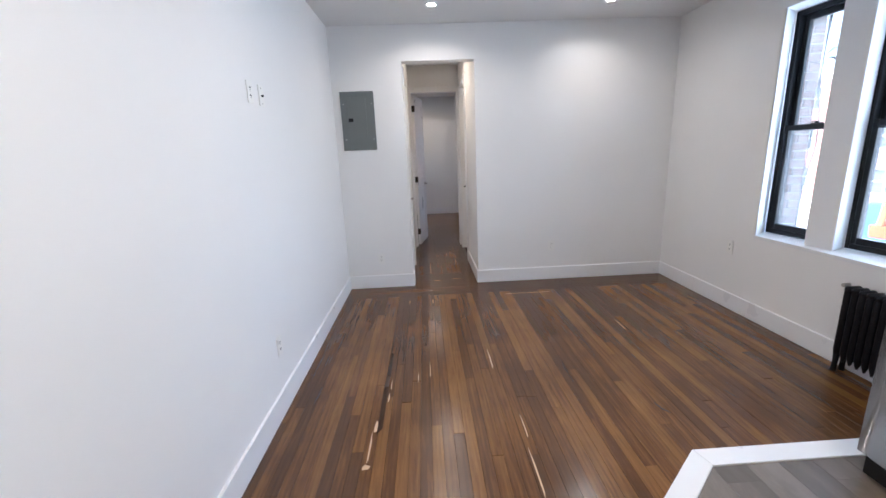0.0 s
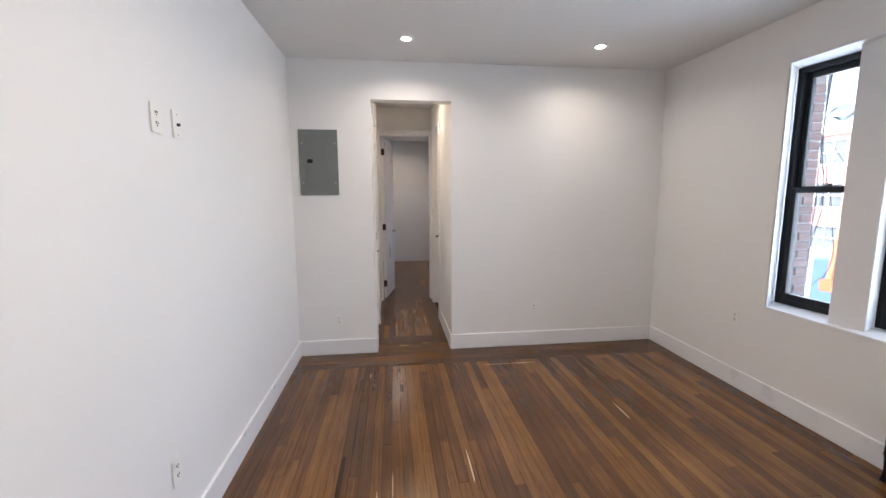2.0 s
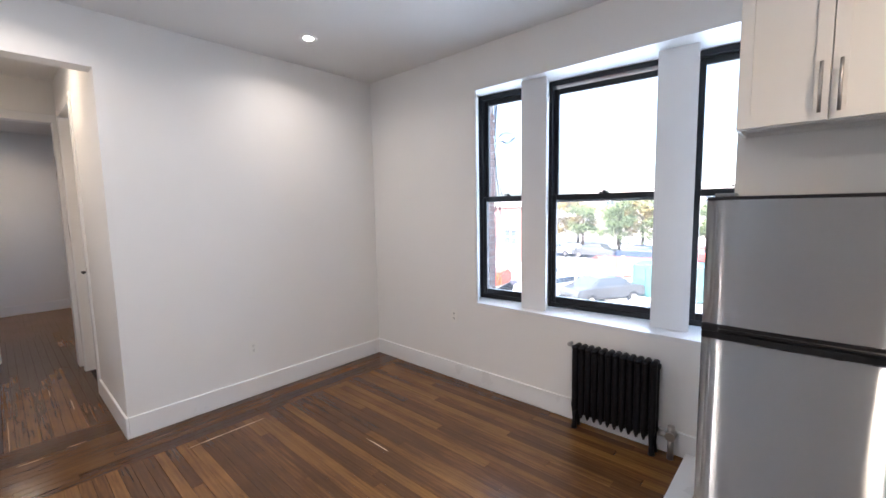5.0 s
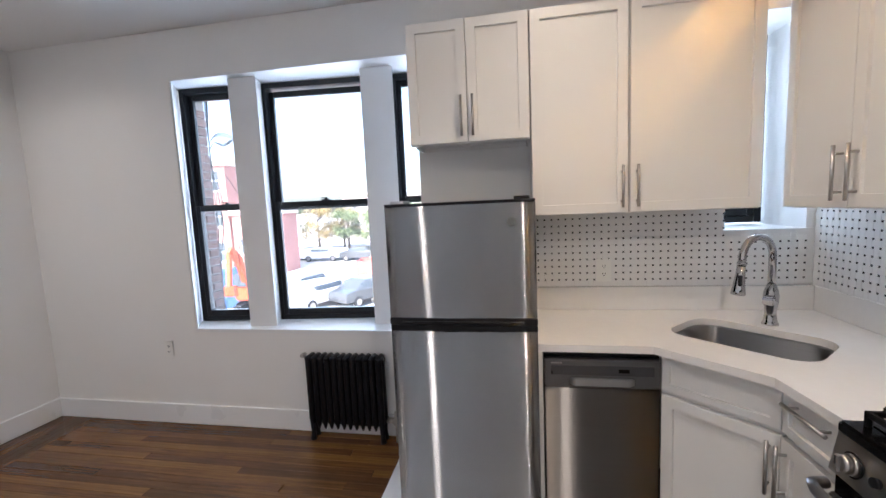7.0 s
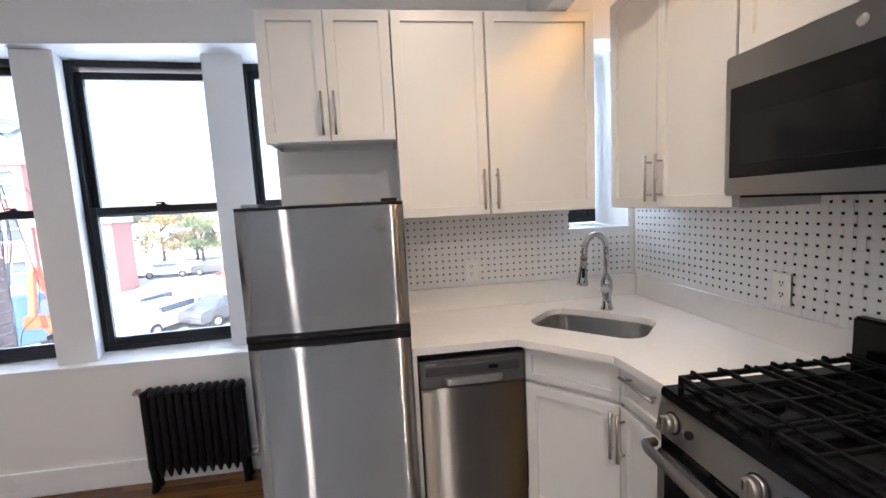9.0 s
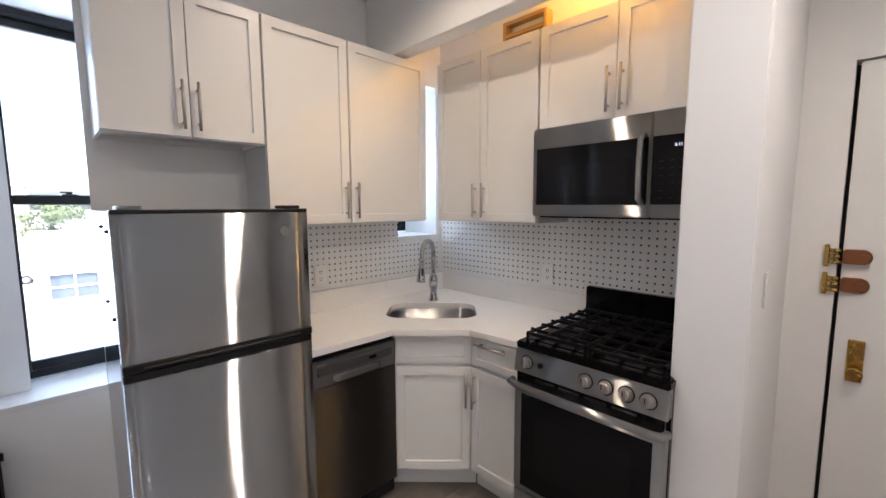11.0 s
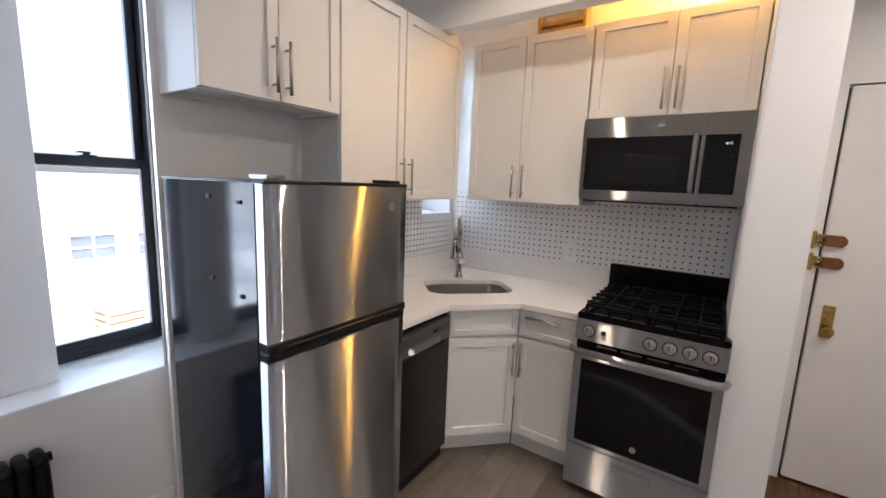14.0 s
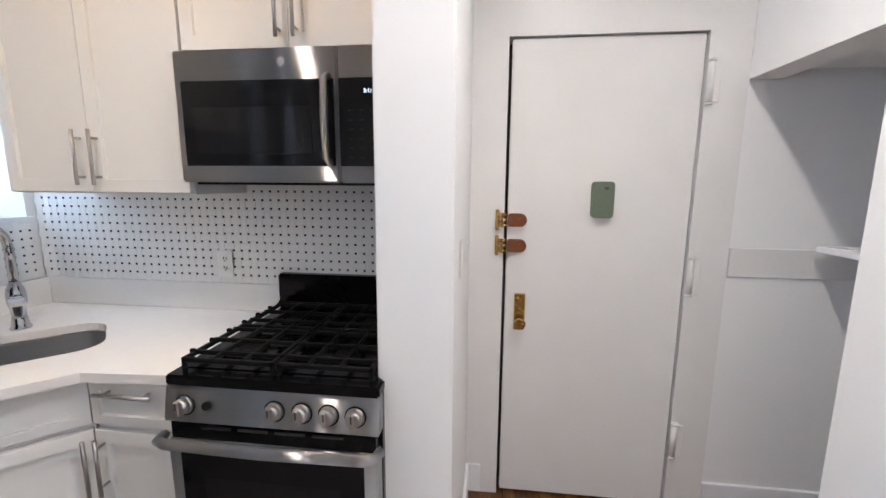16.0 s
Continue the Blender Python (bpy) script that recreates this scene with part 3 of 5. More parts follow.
# ---- ceiling lights ----
def downlight(x, y, power, colour=(1, 0.83, 0.66)):
    th = thing("ceiling_light", pose(x, y, H), "round white recessed ceiling light, switched on", "ceiling light", "recessed ceiling lights")
    bm = bm_new()
    rings = []
    for r, z in ((0.062, 0.0), (0.06, -0.006), (0.05, -0.008), (0.032, -0.002)):
        rings.append([bm.verts.new((r * math.cos(2 * math.pi * k / 32), r * math.sin(2 * math.pi * k / 32), z)) for k in range(32)])
    for a, b in zip(rings, rings[1:]):
        for k in range(32):
            bm.faces.new((a[k], a[(k + 1) % 32], b[(k + 1) % 32], b[k])).smooth = True
    part("trim_ring", bm, TRIM, th)
    bm = bm_new()
    add_cyl(bm, (0, 0, -0.004), (0, 0, -0.0015), 0.033, seg=28)
    part("diffuser", bm, LAMPGLOW, th, "glowing white diffuser")
    la = new("downlight_lamp", bpy.data.lights.new("downlight_lamp", "AREA"))
    la.data.shape, la.data.size, la.data.energy, la.data.color, la.data.spread = "DISK", 0.08, power, colour, radians(LSPREAD)
    la.matrix_world = pose(x, y, H - 0.012)
    return th


SWY = 3.155
for x, y, e, c in LAMPS:
    downlight(x, y, e, c)
th = thing("lampholder", pose(1.99, 0.47, H), "white porcelain lampholder with a warm bulb above the cabinets", "light fixture")
bm = bm_new()
add_cyl(bm, (0, 0, -0.025), (0, 0, 0), 0.035, 0.05, seg=20)
part("holder", bm, PLASTIC, th)
bm = bm_new()
bmesh.ops.create_uvsphere(bm, u_segments=16, v_segments=10, radius=0.03, matrix=Matrix.Translation((0, 0, -0.055)))
part("bulb", bm, BULBGLOW, th, "glowing warm bulb")
la = new("bulb_lamp", bpy.data.lights.new("bulb_lamp", "POINT"))
la.data.energy, la.data.color, la.data.shadow_soft_size = BULB, (1.0, 0.45, 0.07), 0.03
la.matrix_world = pose(1.99, 0.47, H - 0.1)


# ---- kitchen cabinets; local x to the right of the front, y into it, z up ----
NORTH = lambda y, z: pose(3.183, y, z, 0, 0, -90)       # fronts that face the room from the window wall
EAST = lambda x, z, y=0.652: pose(x, y, z, 0, 0, 180)    # fronts on the range wall


def shaker(parent, x0, x1, z0, z1, handle=None, name="door", rail=0.062):
    """A shaker front with a recessed panel; handle: (x, z, 'v' or 'h')."""
    t = 0.019
    bm = add_box(bm_new(), x0, x1, -t, 0, z0, z1)
    front = [f for f in bm.faces if f.normal.y < -0.9]
    bmesh.ops.inset_region(bm, faces=front, thickness=rail, depth=0)
    bmesh.ops.inset_region(bm, faces=front, thickness=0.0012, depth=0)
    bmesh.ops.translate(bm, verts=list({v for f in front for v in f.verts}), vec=(0, 0.0115, 0))
    rim = [e for e in bm.edges if len([f for f in e.link_faces if f.normal.y < -0.9]) == 1 and all(abs(v.co.y + t) < 1e-5 for v in e.verts)
           and (abs(e.verts[0].co.x - e.verts[1].co.x) > x1 - x0 - 1e-4 or abs(e.verts[0].co.z - e.verts[1].co.z) > z1 - z0 - 1e-4)]
    bmesh.ops.bevel(bm, geom=rim, offset=0.0015, segments=1, affect="EDGES")
    d = part(name, bm, CABPAINT, parent)
    if handle:
        hx, hz, way = handle
        bm = bm_new()
        L, out = 0.092, t + 0.03
        v = Vector((0, 0, 1)) if way == "v" else Vector((1, 0, 0))
        c = Vector((hx, -out, hz))
        add_cyl(bm, c - v * L, c + v * L, 0.006, seg=14, bevel=0.001)
        for s in (-1, 1):
            add_cyl(bm, c + v * s * 0.064, c + v * s * 0.064 + Vector((0, 0.03, 0)), 0.0045, seg=10)
        part("handle", bm, NICKEL, d, "brushed nickel bar handle")
    return d


def wall_cabinet(name, m, w, h, depth, doors, label, lip=0.0):
    th = thing(name, m, label, "cabinet", "kitchen wall cabinets")
    bm = bm_new()
    add_box(bm, 0, w, 0.001, depth, 0, h)
    if lip:
        low = [f for f in bm.faces if f.normal.z < -0.9]
        bmesh.ops.inset_region(bm, faces=low, thickness=0.018, depth=0)
        bmesh.ops.inset_region(bm, faces=low, thickness=0.0005, depth=0)
        bmesh.ops.translate(bm, verts=list({v for f in low for v in f.verts}), vec=(0, 0, lip))
    part("body", bm, CABSIDE if not lip else CABPAINT, th)
    g = 0.0015
    for x0, x1, hx in doors:
        shaker(th, x0 + g, x1 - g, 0.004, h - 0.004, (hx, 0.12, "v"))
    return th


CT, CB = 2.338, 1.42
wall_cabinet("wall_cabinet", NORTH(2.238, 1.778), 0.565, CT - 1.778, 0.256, ((0.0, 0.281, 0.253), (0.281, 0.562, 0.307)), "white shaker wall cabinet above the refrigerator", 0.02)
wall_cabinet("wall_cabinet", NORTH(1.669, CB), 0.42, CT - CB, 0.256, ((0.0, 0.416, 0.388),), "tall white shaker wall cabinet with one door")
wall_cabinet("wall_cabinet", NORTH(1.246, CB), 0.525, CT - CB, 0.256, ((0.0, 0.522, 0.028),), "tall white shaker wall cabinet beside the sink window")
wall_cabinet("wall_cabinet", EAST(3.12, CB), 0.7, CT - CB, 0.311, ((0.0, 0.335, 0.305), (0.335, 0.697, 0.368)), "tall white shaker corner wall cabinet with two doors")
wall_cabinet("wall_cabinet", EAST(2.415, 1.868), 0.702, CT - 1.868, 0.311, ((0.0, 0.363, 0.335), (0.363, 0.699, 0.391)), "white shaker wall cabinet above the microwave")

# base cabinets: diagonal sink base and a narrow drawer base
C1, C2 = Vector((2.893, 1.194)), Vector((2.617, 0.918))
dw = (C2 - C1).length
sinkbase = thing("base_cabinet", pose(C1.x, C1.y, 0, 0, 0, -135), "white shaker corner sink cabinet", "cabinet", "kitchen base cabinets")
bm = bm_new()
add_box(bm, 0.0, dw, 0.001, 0.02, 0.16, 0.88)
add_box(bm, 0.0, 0.018, 0.02, 0.35, 0.16, 0.68)
add_box(bm, dw - 0.018, dw, 0.02, 0.35, 0.16, 0.68)
part("body", bm, CABSIDE, sinkbase)
bm = bm_new()
add_box(bm, -0.09, dw + 0.03, 0.075, 0.09, KF, 0.16)
part("toe_kick", bm, CABPAINT, sinkbase)
shaker(sinkbase, 0.008, dw - 0.006, 0.734, 0.874, None, "false_drawer", 0.042)
shaker(sinkbase, 0.008, dw - 0.006, 0.168, 0.714, (dw - 0.034, 0.606, "v"))
drawbase = thing("base_cabinet", pose(2.61, 0.918, 0, 0, 0, 180), "narrow white shaker drawer cabinet beside the range", "cabinet", "kitchen base cabinets")
bm = bm_new()
add_box(bm, 0.003, 0.315, 0.001, 0.57, 0.16, 0.88)
part("body", bm, CABSIDE, drawbase)
bm = bm_new()
add_box(bm, -0.032, 0.315, 0.075, 0.09, KF, 0.16)
part("toe_kick", bm, CABPAINT, drawbase)
shaker(drawbase, 0.006, 0.313, 0.734, 0.874, (0.14, 0.845, "h"), "drawer", 0.042)
shaker(drawbase, 0.006, 0.313, 0.168, 0.714, (0.034, 0.606, "v"))
bm = bm_new()
add_box(bm, 2.85, 3.42, 1.655, 1.671, KF, 0.885)
solid("side_panel", bm, CABPAINT, "white end panel between refrigerator and dishwasher", "panel")

# worktop with the sink cut out
SC, SR = Vector((2.99, 0.845)), -135
sm = pose(SC.x, SC.y, 0, 0, 0, SR)
hole = [(sm @ Vector((x, y, 0))).to_2d() for x, y in rounded(0, 0, 0.5, 0.34, 0.09)]
outer = [Vector(p) for p in ((3.42, 1.671), (2.856, 1.671), (2.852, 1.238), (2.588, 0.97), (2.294, 0.95), (2.294, 0.36), (3.42, 0.36))]
bm = bm_new()
loops = []
for z in (0.885, 0.915):
    loops.append(([bm.verts.new((p.x, p.y, z)) for p in outer], [bm.verts.new((p.x, p.y, z)) for p in hole]))
for o, i in loops:
    ed = [bm.edges.new((o[k], o[(k + 1) % len(o)])) for k in range(len(o))] + [bm.edges.new((i[k], i[(k + 1) % len(i)])) for k in range(len(i)) if i[k] is not i[(k + 1) % len(i)]]
    bmesh.ops.triangle_fill(bm, use_beauty=True, edges=ed)
for a, b in ((loops[0][0], loops[1][0]), (loops[0][1], loops[1][1])):
    for k in range(len(a)):
        bm.faces.new((a[k], a[(k + 1) % len(a)], b[(k + 1) % len(a)], b[k]))
bmesh.ops.recalc_face_normals(bm, faces=bm.faces[:])
top = thing("countertop", pose(0, 0, 0), "white quartz worktop with a short upstand", "countertop")
part("slab", bm, QUARTZ, top)
bm = bm_new()
add_box(bm, 3.4, 3.42, 0.36, 1.671, 0.915, 1.035, 0.002)
part("upstand", bm, QUARTZ, top)
bm = bm_new()
add_box(bm, 2.292, 3.4, 0.341, 0.361, 0.915, 1.035, 0.002)
part("upstand", bm, QUARTZ, top)

# undermount sink
sink = thing("sink", sm @ Matrix.Translation((0, 0, 0.884)), "undermount stainless steel sink bowl", "sink")
bm = bm_new()
rings = []
for w, h, r, z in ((0.56, 0.4, 0.1, 0.0), (0.506, 0.346, 0.092, 0.0), (0.5, 0.34, 0.09, -0.01), (0.485, 0.325, 0.085, -0.16), (0.44, 0.28, 0.07, -0.185), (0.08, 0.08, 0.039, -0.19)):
    rings.append([bm.verts.new((x, y, z)) for x, y in rounded(0, 0, w, h, r)])
for a, b in zip(rings, rings[1:]):
    for k in range(len(a)):
        bm.faces.new((a[k], a[(k + 1) % len(a)], b[(k + 1) % len(a)], b[k])).smooth = True
bm.faces.new(rings[-1])
part("bowl", bm, STEEL, sink)
bm = bm_new()
add_cyl(bm, (0, 0, -0.189), (0, 0, -0.183), 0.045, 0.04, seg=24)
add_cyl(bm, (0, 0, -0.183), (0, 0, -0.176), 0.012, seg=14)
part("strainer", bm, CHROME, sink)

# faucet
fa = thing("faucet", pose(3.16, 0.675, 0.915, 0, 0, -158), "chrome pull-down kitchen faucet", "faucet")
bm = bm_new()
add_tube(bm, [(0, 0, z) for z in (0, 0.006, 0.014, 0.05, 0.075, 0.1, 0.13, 0.15, 0.168, 0.18)], [0.031, 0.031, 0.026, 0.0215, 0.023, 0.028, 0.029, 0.026, 0.019, 0.015], 24)
part("base", bm, CHROME, fa)
bm = bm_new()
pts = [(0, 0, 0.17), (0, 0, 0.3)] + [(0, -0.078 + 0.078 * math.cos(a), 0.3 + 0.085 * math.sin(a)) for a in [radians(q) for q in range(12, 181, 12)]] + [(0, -0.158, 0.275)]
add_tube(bm, pts, 0.0145, 16)
part("spout", bm, CHROME, fa)
bm = bm_new()
add_cyl(bm, (0, -0.157, 0.285), (0, -0.161, 0.27), 0.018, seg=20, bevel=0.002)
add_tube(bm, [(0, -0.16, 0.27), (0, -0.164, 0.23), (0, -0.17, 0.18), (0, -0.173, 0.15), (0, -0.1735, 0.146)], [0.016, 0.0175, 0.023, 0.027, 0.025], 20)
head = part("spray_head", bm, CHROME, fa)
bm = bm_new()
add_box(bm, 0.008, 0.0205, -0.187, -0.172, 0.185, 0.232, 0.003)
part("button", bm, BLACKPL, head, "black spray button")
bm = bm_new()
t = bmesh.new()
join(t, add_cyl(bm_new(), (0, -0.02, 0.115), (0, -0.036, 0.115), 0.021, seg=20, bevel=0.002))
add_box(t, -0.021, 0.021, -0.062, -0.034, 0.096, 0.133, 0.006, 2)
join(bm, t, Matrix.Rotation(radians(30), 4, "Z"))
part("lever", bm, CHROME, fa, "chrome block lever")

# ---- refrigerator; local origin at its front corner, x to the right ----
fr = thing("refrigerator", pose(2.79, 2.266, 0, 0, 0, -90), "stainless steel top-freezer refrigerator with dark glossy sides", "refrigerator")
FW, FH = 0.592, 1.503
bm = bm_new()
add_box(bm, 0.003, FW - 0.003, 0.052, 0.612, 0.045, FH - 0.01, 0.006, 2)
body = part("body", bm, FRIDGESIDE, fr, "dark glossy side panels")


def fridge_door(name, z0, z1):
    bm = bm_new()
    prof = [(0.0, 0.045), (0.0, 0.012)] + [(FW * k / 12, -0.012 * math.sin(math.pi * k / 12) + 0.006) for k in range(0, 13)] + [(FW, 0.012), (FW, 0.045)]
    add_prism(bm, prof, z0, z1)
    for f in bm.faces:
        f.smooth = len(f.verts) == 4 and abs(f.normal.z) < 0.5 and f.calc_center_median().y < 0.011
    return part(name, bm, FRIDGESTEEL, fr, "brushed stainless steel door")


fridge_door("freezer_door", 1.042, FH - 0.012)
fridge_door("fridge_door", 0.145, 0.985)
for z0, z1 in ((1.042, FH - 0.012), (0.145, 0.985)):
    bm = bm_new()
    add_box(bm, 0.0045, FW - 0.0045, 0.043, 0.054, z0 + 0.002, z1 - 0.002)
    part("gasket", bm, BLACKPL, fr)
bm = bm_new()
add_box(bm, -0.001, FW + 0.001, 0.002, 0.05, 0.985, 1.012, 0.004)
add_box(bm, -0.001, FW + 0.001, -0.004, 0.05, 1.012, 1.042, 0.004)
add_box(bm, 0.05, FW - 0.05, -0.009, 0.0, 1.018, 1.028, 0.003)
part("handle_strip", bm, BLACKPL, fr, "black recessed grip strip")
bm = bm_new()
add_box(bm, 0.0, FW, 0.0, 0.06, FH - 0.012, FH, 0.003)
add_box(bm, 0.0, FW, 0.05, 0.615, FH - 0.012, FH - 0.004, 0.003)
part("top_cap", bm, BLACKPL, fr)
for x in (0.02, FW - 0.08):
    bm = bm_new()
    add_box(bm, x, x + 0.06, 0.02, 0.11, FH, FH + 0.012, 0.003)
    part("hinge_cover", bm, BLACKPL if x > 0.1 else STEEL, fr)
bm = bm_new()
add_box(bm, 0.02, FW - 0.02, 0.03, 0.06, 0.045, 0.14)
part("kick_grille", bm, BLACKPL, fr)
for x in (0.05, FW - 0.05):
    for y in (0.08, 0.58):
        bm = bm_new()
        add_cyl(bm, (x, y, KF), (x, y, 0.05), 0.018, seg=12)
        part("foot", bm, BLACKPL, fr)
bm = bm_new()
add_cyl(bm, (FW - 0.09, -0.0015, 1.42), (FW - 0.09, 0.004, 1.42), 0.017, seg=24)
part("badge", bm, PANELGREY, fr, "small round metal badge")
for y, z in ((0.3, 1.446), (0.13, 1.436), (0.3, 1.19), (0.13, 1.16)):
    bm = bm_new()
    add_box(bm, -0.0015, 0.004, y - 0.01, y + 0.01, z - 0.006, z + 0.006, 0.001)
    add_box(bm, -0.004, -0.0015, y - 0.006, y + 0.006, z - 0.003, z + 0.003, 0.001)
    part("plug", bm, BLACKPL, fr, "small dark plastic plug")

# ---- dishwasher ----
DWPANEL = plain("grey_panel_metal", (0.17, 0.17, 0.175), 0.34, 0.8, vary=0.05, scale=20)
DWSTRIP = plain("dark_grey_strip", (0.085, 0.086, 0.09), 0.3, 0.6, vary=0.05, scale=20)
dwm = thing("dishwasher", pose(2.868, 1.652, KF, 0, 0, -90), "narrow stainless steel dishwasher with a pocket handle", "dishwasher")
DWW = 0.452
bm = bm_new()
add_box(bm, 0.003, DWW - 0.003, 0.03, 0.55, 0.02, 0.835)
part("tub", bm, BLACKPL, dwm)
bm = bm_new()
add_box(bm, 0.006, DWW - 0.006, 0.0, 0.03, 0.1, 0.705, 0.004, 2)
part("door", bm, STEELDARK, dwm, "dark brushed steel door")
bm = bm_new()
add_box(bm, 0.006, DWW - 0.006, -0.004, 0.03, 0.705, 0.822, 0.005, 2)
ctl = part("control_panel", bm, DWPANEL, dwm, "smooth grey control panel")
bm = bm_new()
add_box(bm, 0.03, DWW - 0.03, -0.0055, 0.0, 0.757, 0.797, 0.001)
part("display_strip", bm, DWSTRIP, ctl, "dark grey strip")
bm = bm_new()
add_prism(bm, [(0.1, -0.003), (0.12, -0.022), (DWW - 0.12, -0.022), (DWW - 0.1, -0.003)], 0.718, 0.748, 0.004)
part("pocket_handle", bm, STEEL, ctl, "bright steel pull")
bm = bm_new()
add_box(bm, 0.03, 0.075, -0.0048, 0.0, 0.804, 0.81)
part("badge", bm, NICKEL, ctl)
bm = bm_new()
add_box(bm, 0.29, 0.33, -0.0065, 0.0, 0.77, 0.785)
part("display", bm, BLACKGLASS, ctl)
bm = bm_new()
add_box(bm, 0.006, DWW - 0.006, 0.06, 0.075, 0.0, 0.1)
part("toe_panel", bm, BLACKPL, dwm)

# ---- range; local origin at its front left corner ----
rg = thing("gas_range", pose(2.289, 1.006, KF, 0, 0, 180), "stainless steel gas range with black grates and oven window", "stove")
RW = 0.597
bm = bm_new()
add_box(bm, 0.002, RW - 0.002, 0.035, 0.66, 0.03, 0.885)
part("body", bm, ENAMEL, rg, "black enamel sides")
bm = bm_new()
add_box(bm, 0.0, RW, 0.0, 0.665, 0.885, 0.915, 0.006, 2)
add_box(bm, 0.03, RW - 0.03, 0.05, 0.6, 0.9, 0.918, 0.002)
part("cooktop", bm, ENAMEL, rg, "black enamel cooktop")
bm = bm_new()
t = bmesh.new()
pr = [(0.0, 0.79), (-0.012, 0.79), (0.006, 0.885), (0.03, 0.89), (0.03, 0.79)]
vs = [[t.verts.new((x, y, z)) for y, z in pr] for x in (0.0, RW)]
for k in range(5):
    t.faces.new((vs[0][k], vs[0][(k + 1) % 5], vs[1][(k + 1) % 5], vs[1][k]))
t.faces.new(vs[0][::-1])
t.faces.new(vs[1])
bmesh.ops.recalc_face_normals(t, faces=t.faces[:])
join(bm, t)
panel = part("control_panel", bm, STEEL, rg)
for x in (0.06, 0.315, 0.39, 0.463, 0.535):
    bm = bm_new()
    add_cyl(bm, (x, -0.005, 0.836), (x, -0.016, 0.838), 0.025, 0.0235, seg=24)
    add_cyl(bm, (x, -0.016, 0.838), (x, -0.032, 0.84), 0.0205, 0.019, seg=24, bevel=0.002)
    add_box(bm, x - 0.006, x + 0.006, -0.04, -0.03, 0.82, 0.86, 0.002)
    kn = part("knob", bm, NICKEL, panel, "round metal knob")
    bm = bm_new()
    add_box(bm, x - 0.0018, x + 0.0018, -0.0412, -0.039, 0.838, 0.858)
    part("knob_mark", bm, SLOT, kn)
    bm = bm_new()
    add_cyl(bm, (x, -0.004, 0.8358), (x, -0.0065, 0.836), 0.029, seg=24)
    part("knob_ring", bm, BLACKPL, panel)
bm = bm_new()
add_cyl(bm, (0.125, -0.004, 0.838), (0.125, -0.014, 0.84), 0.011, seg=16)
part("button", bm, BLACKPL, panel)
bm = bm_new()
add_box(bm, 0.004, RW - 0.004, -0.012, 0.035, 0.268, 0.735, 0.004, 2)
od = part("oven_door", bm, STEEL, rg, "steel oven door frame")
bm = bm_new()
add_box(bm, 0.04, RW - 0.04, -0.0145, -0.01, 0.29, 0.7, 0.001)
og = part("oven_glass", bm, BLACKGLASS, od, "black glass front")
bm = bm_new()
add_box(bm, 0.105, RW - 0.105, -0.0155, -0.0135, 0.38, 0.63, 0.0005)
part("oven_window", bm, WINDOWGREY, od)
bm = bm_new()
add_cyl(bm, (RW / 2, -0.0165, 0.335), (RW / 2, -0.014, 0.335), 0.014, seg=24)
part("badge", bm, NICKEL, od, "small round metal badge")
bm = bm_new()
add_tube(bm, [(-0.004, -0.012, 0.748), (0.004, -0.045, 0.75), (0.03, -0.055, 0.75), (RW / 2, -0.062, 0.75), (RW - 0.03, -0.055, 0.75), (RW - 0.004, -0.045, 0.75), (RW + 0.004, -0.012, 0.748)], 0.0135, 14)
part("handle", bm, STEEL, od, "bowed steel bar handle")
bm = bm_new()
add_box(bm, 0.01, RW - 0.01, -0.002, 0.034, 0.735, 0.79)
part("vent_strip", bm, ENAMEL, rg)
for k in range(4):
    bm = bm_new()
    add_box(bm, 0.1 + k * 0.105, 0.185 + k * 0.105, -0.006, 0.0, 0.768, 0.775, 0.001)
    part("vent_slot", bm, STEELDARK, rg)
bm = bm_new()
add_box(bm, 0.004, RW - 0.004, -0.008, 0.035, 0.045, 0.262, 0.004, 2)
dr = part("drawer", bm, STEEL, rg, "steel storage drawer")
bm = bm_new()
add_box(bm, 0.215, 0.385, -0.0095, -0.007, 0.185, 0.232, 0.002)
part("drawer_recess", bm, NICKEL, dr)
bm = bm_new()
add_box(bm, 0.225, 0.375, -0.013, -0.008, 0.19, 0.222, 0.003)
part("drawer_pull", bm, STEEL, dr)
bm = bm_new()
add_box(bm, 0.0, RW, 0.615, 0.67, 0.905, 1.06, 0.006, 2)
part("backguard", bm, ENAMEL, rg, "black backguard")
for x in (0.04, RW - 0.04):
    for y in (0.06, 0.62):
        bm = bm_new()
        add_cyl(bm, (x, y, 0), (x, y, 0.04), 0.016, seg=10)
        part("foot", bm, BLACKPL, rg)
for x, y, r in ((0.15, 0.17, 0.048), (0.45, 0.17, 0.04), (0.15, 0.45, 0.036), (0.45, 0.45, 0.048)):
    bm = bm_new()
    add_cyl(bm, (x, y, 0.917), (x, y, 0.927), r, r * 0.9, seg=24)
    add_cyl(bm, (x, y, 0.927), (x, y, 0.936), r * 0.8, r * 0.75, seg=24, bevel=0.002)
    part("burner", bm, IRON, rg, "black burner with cap")
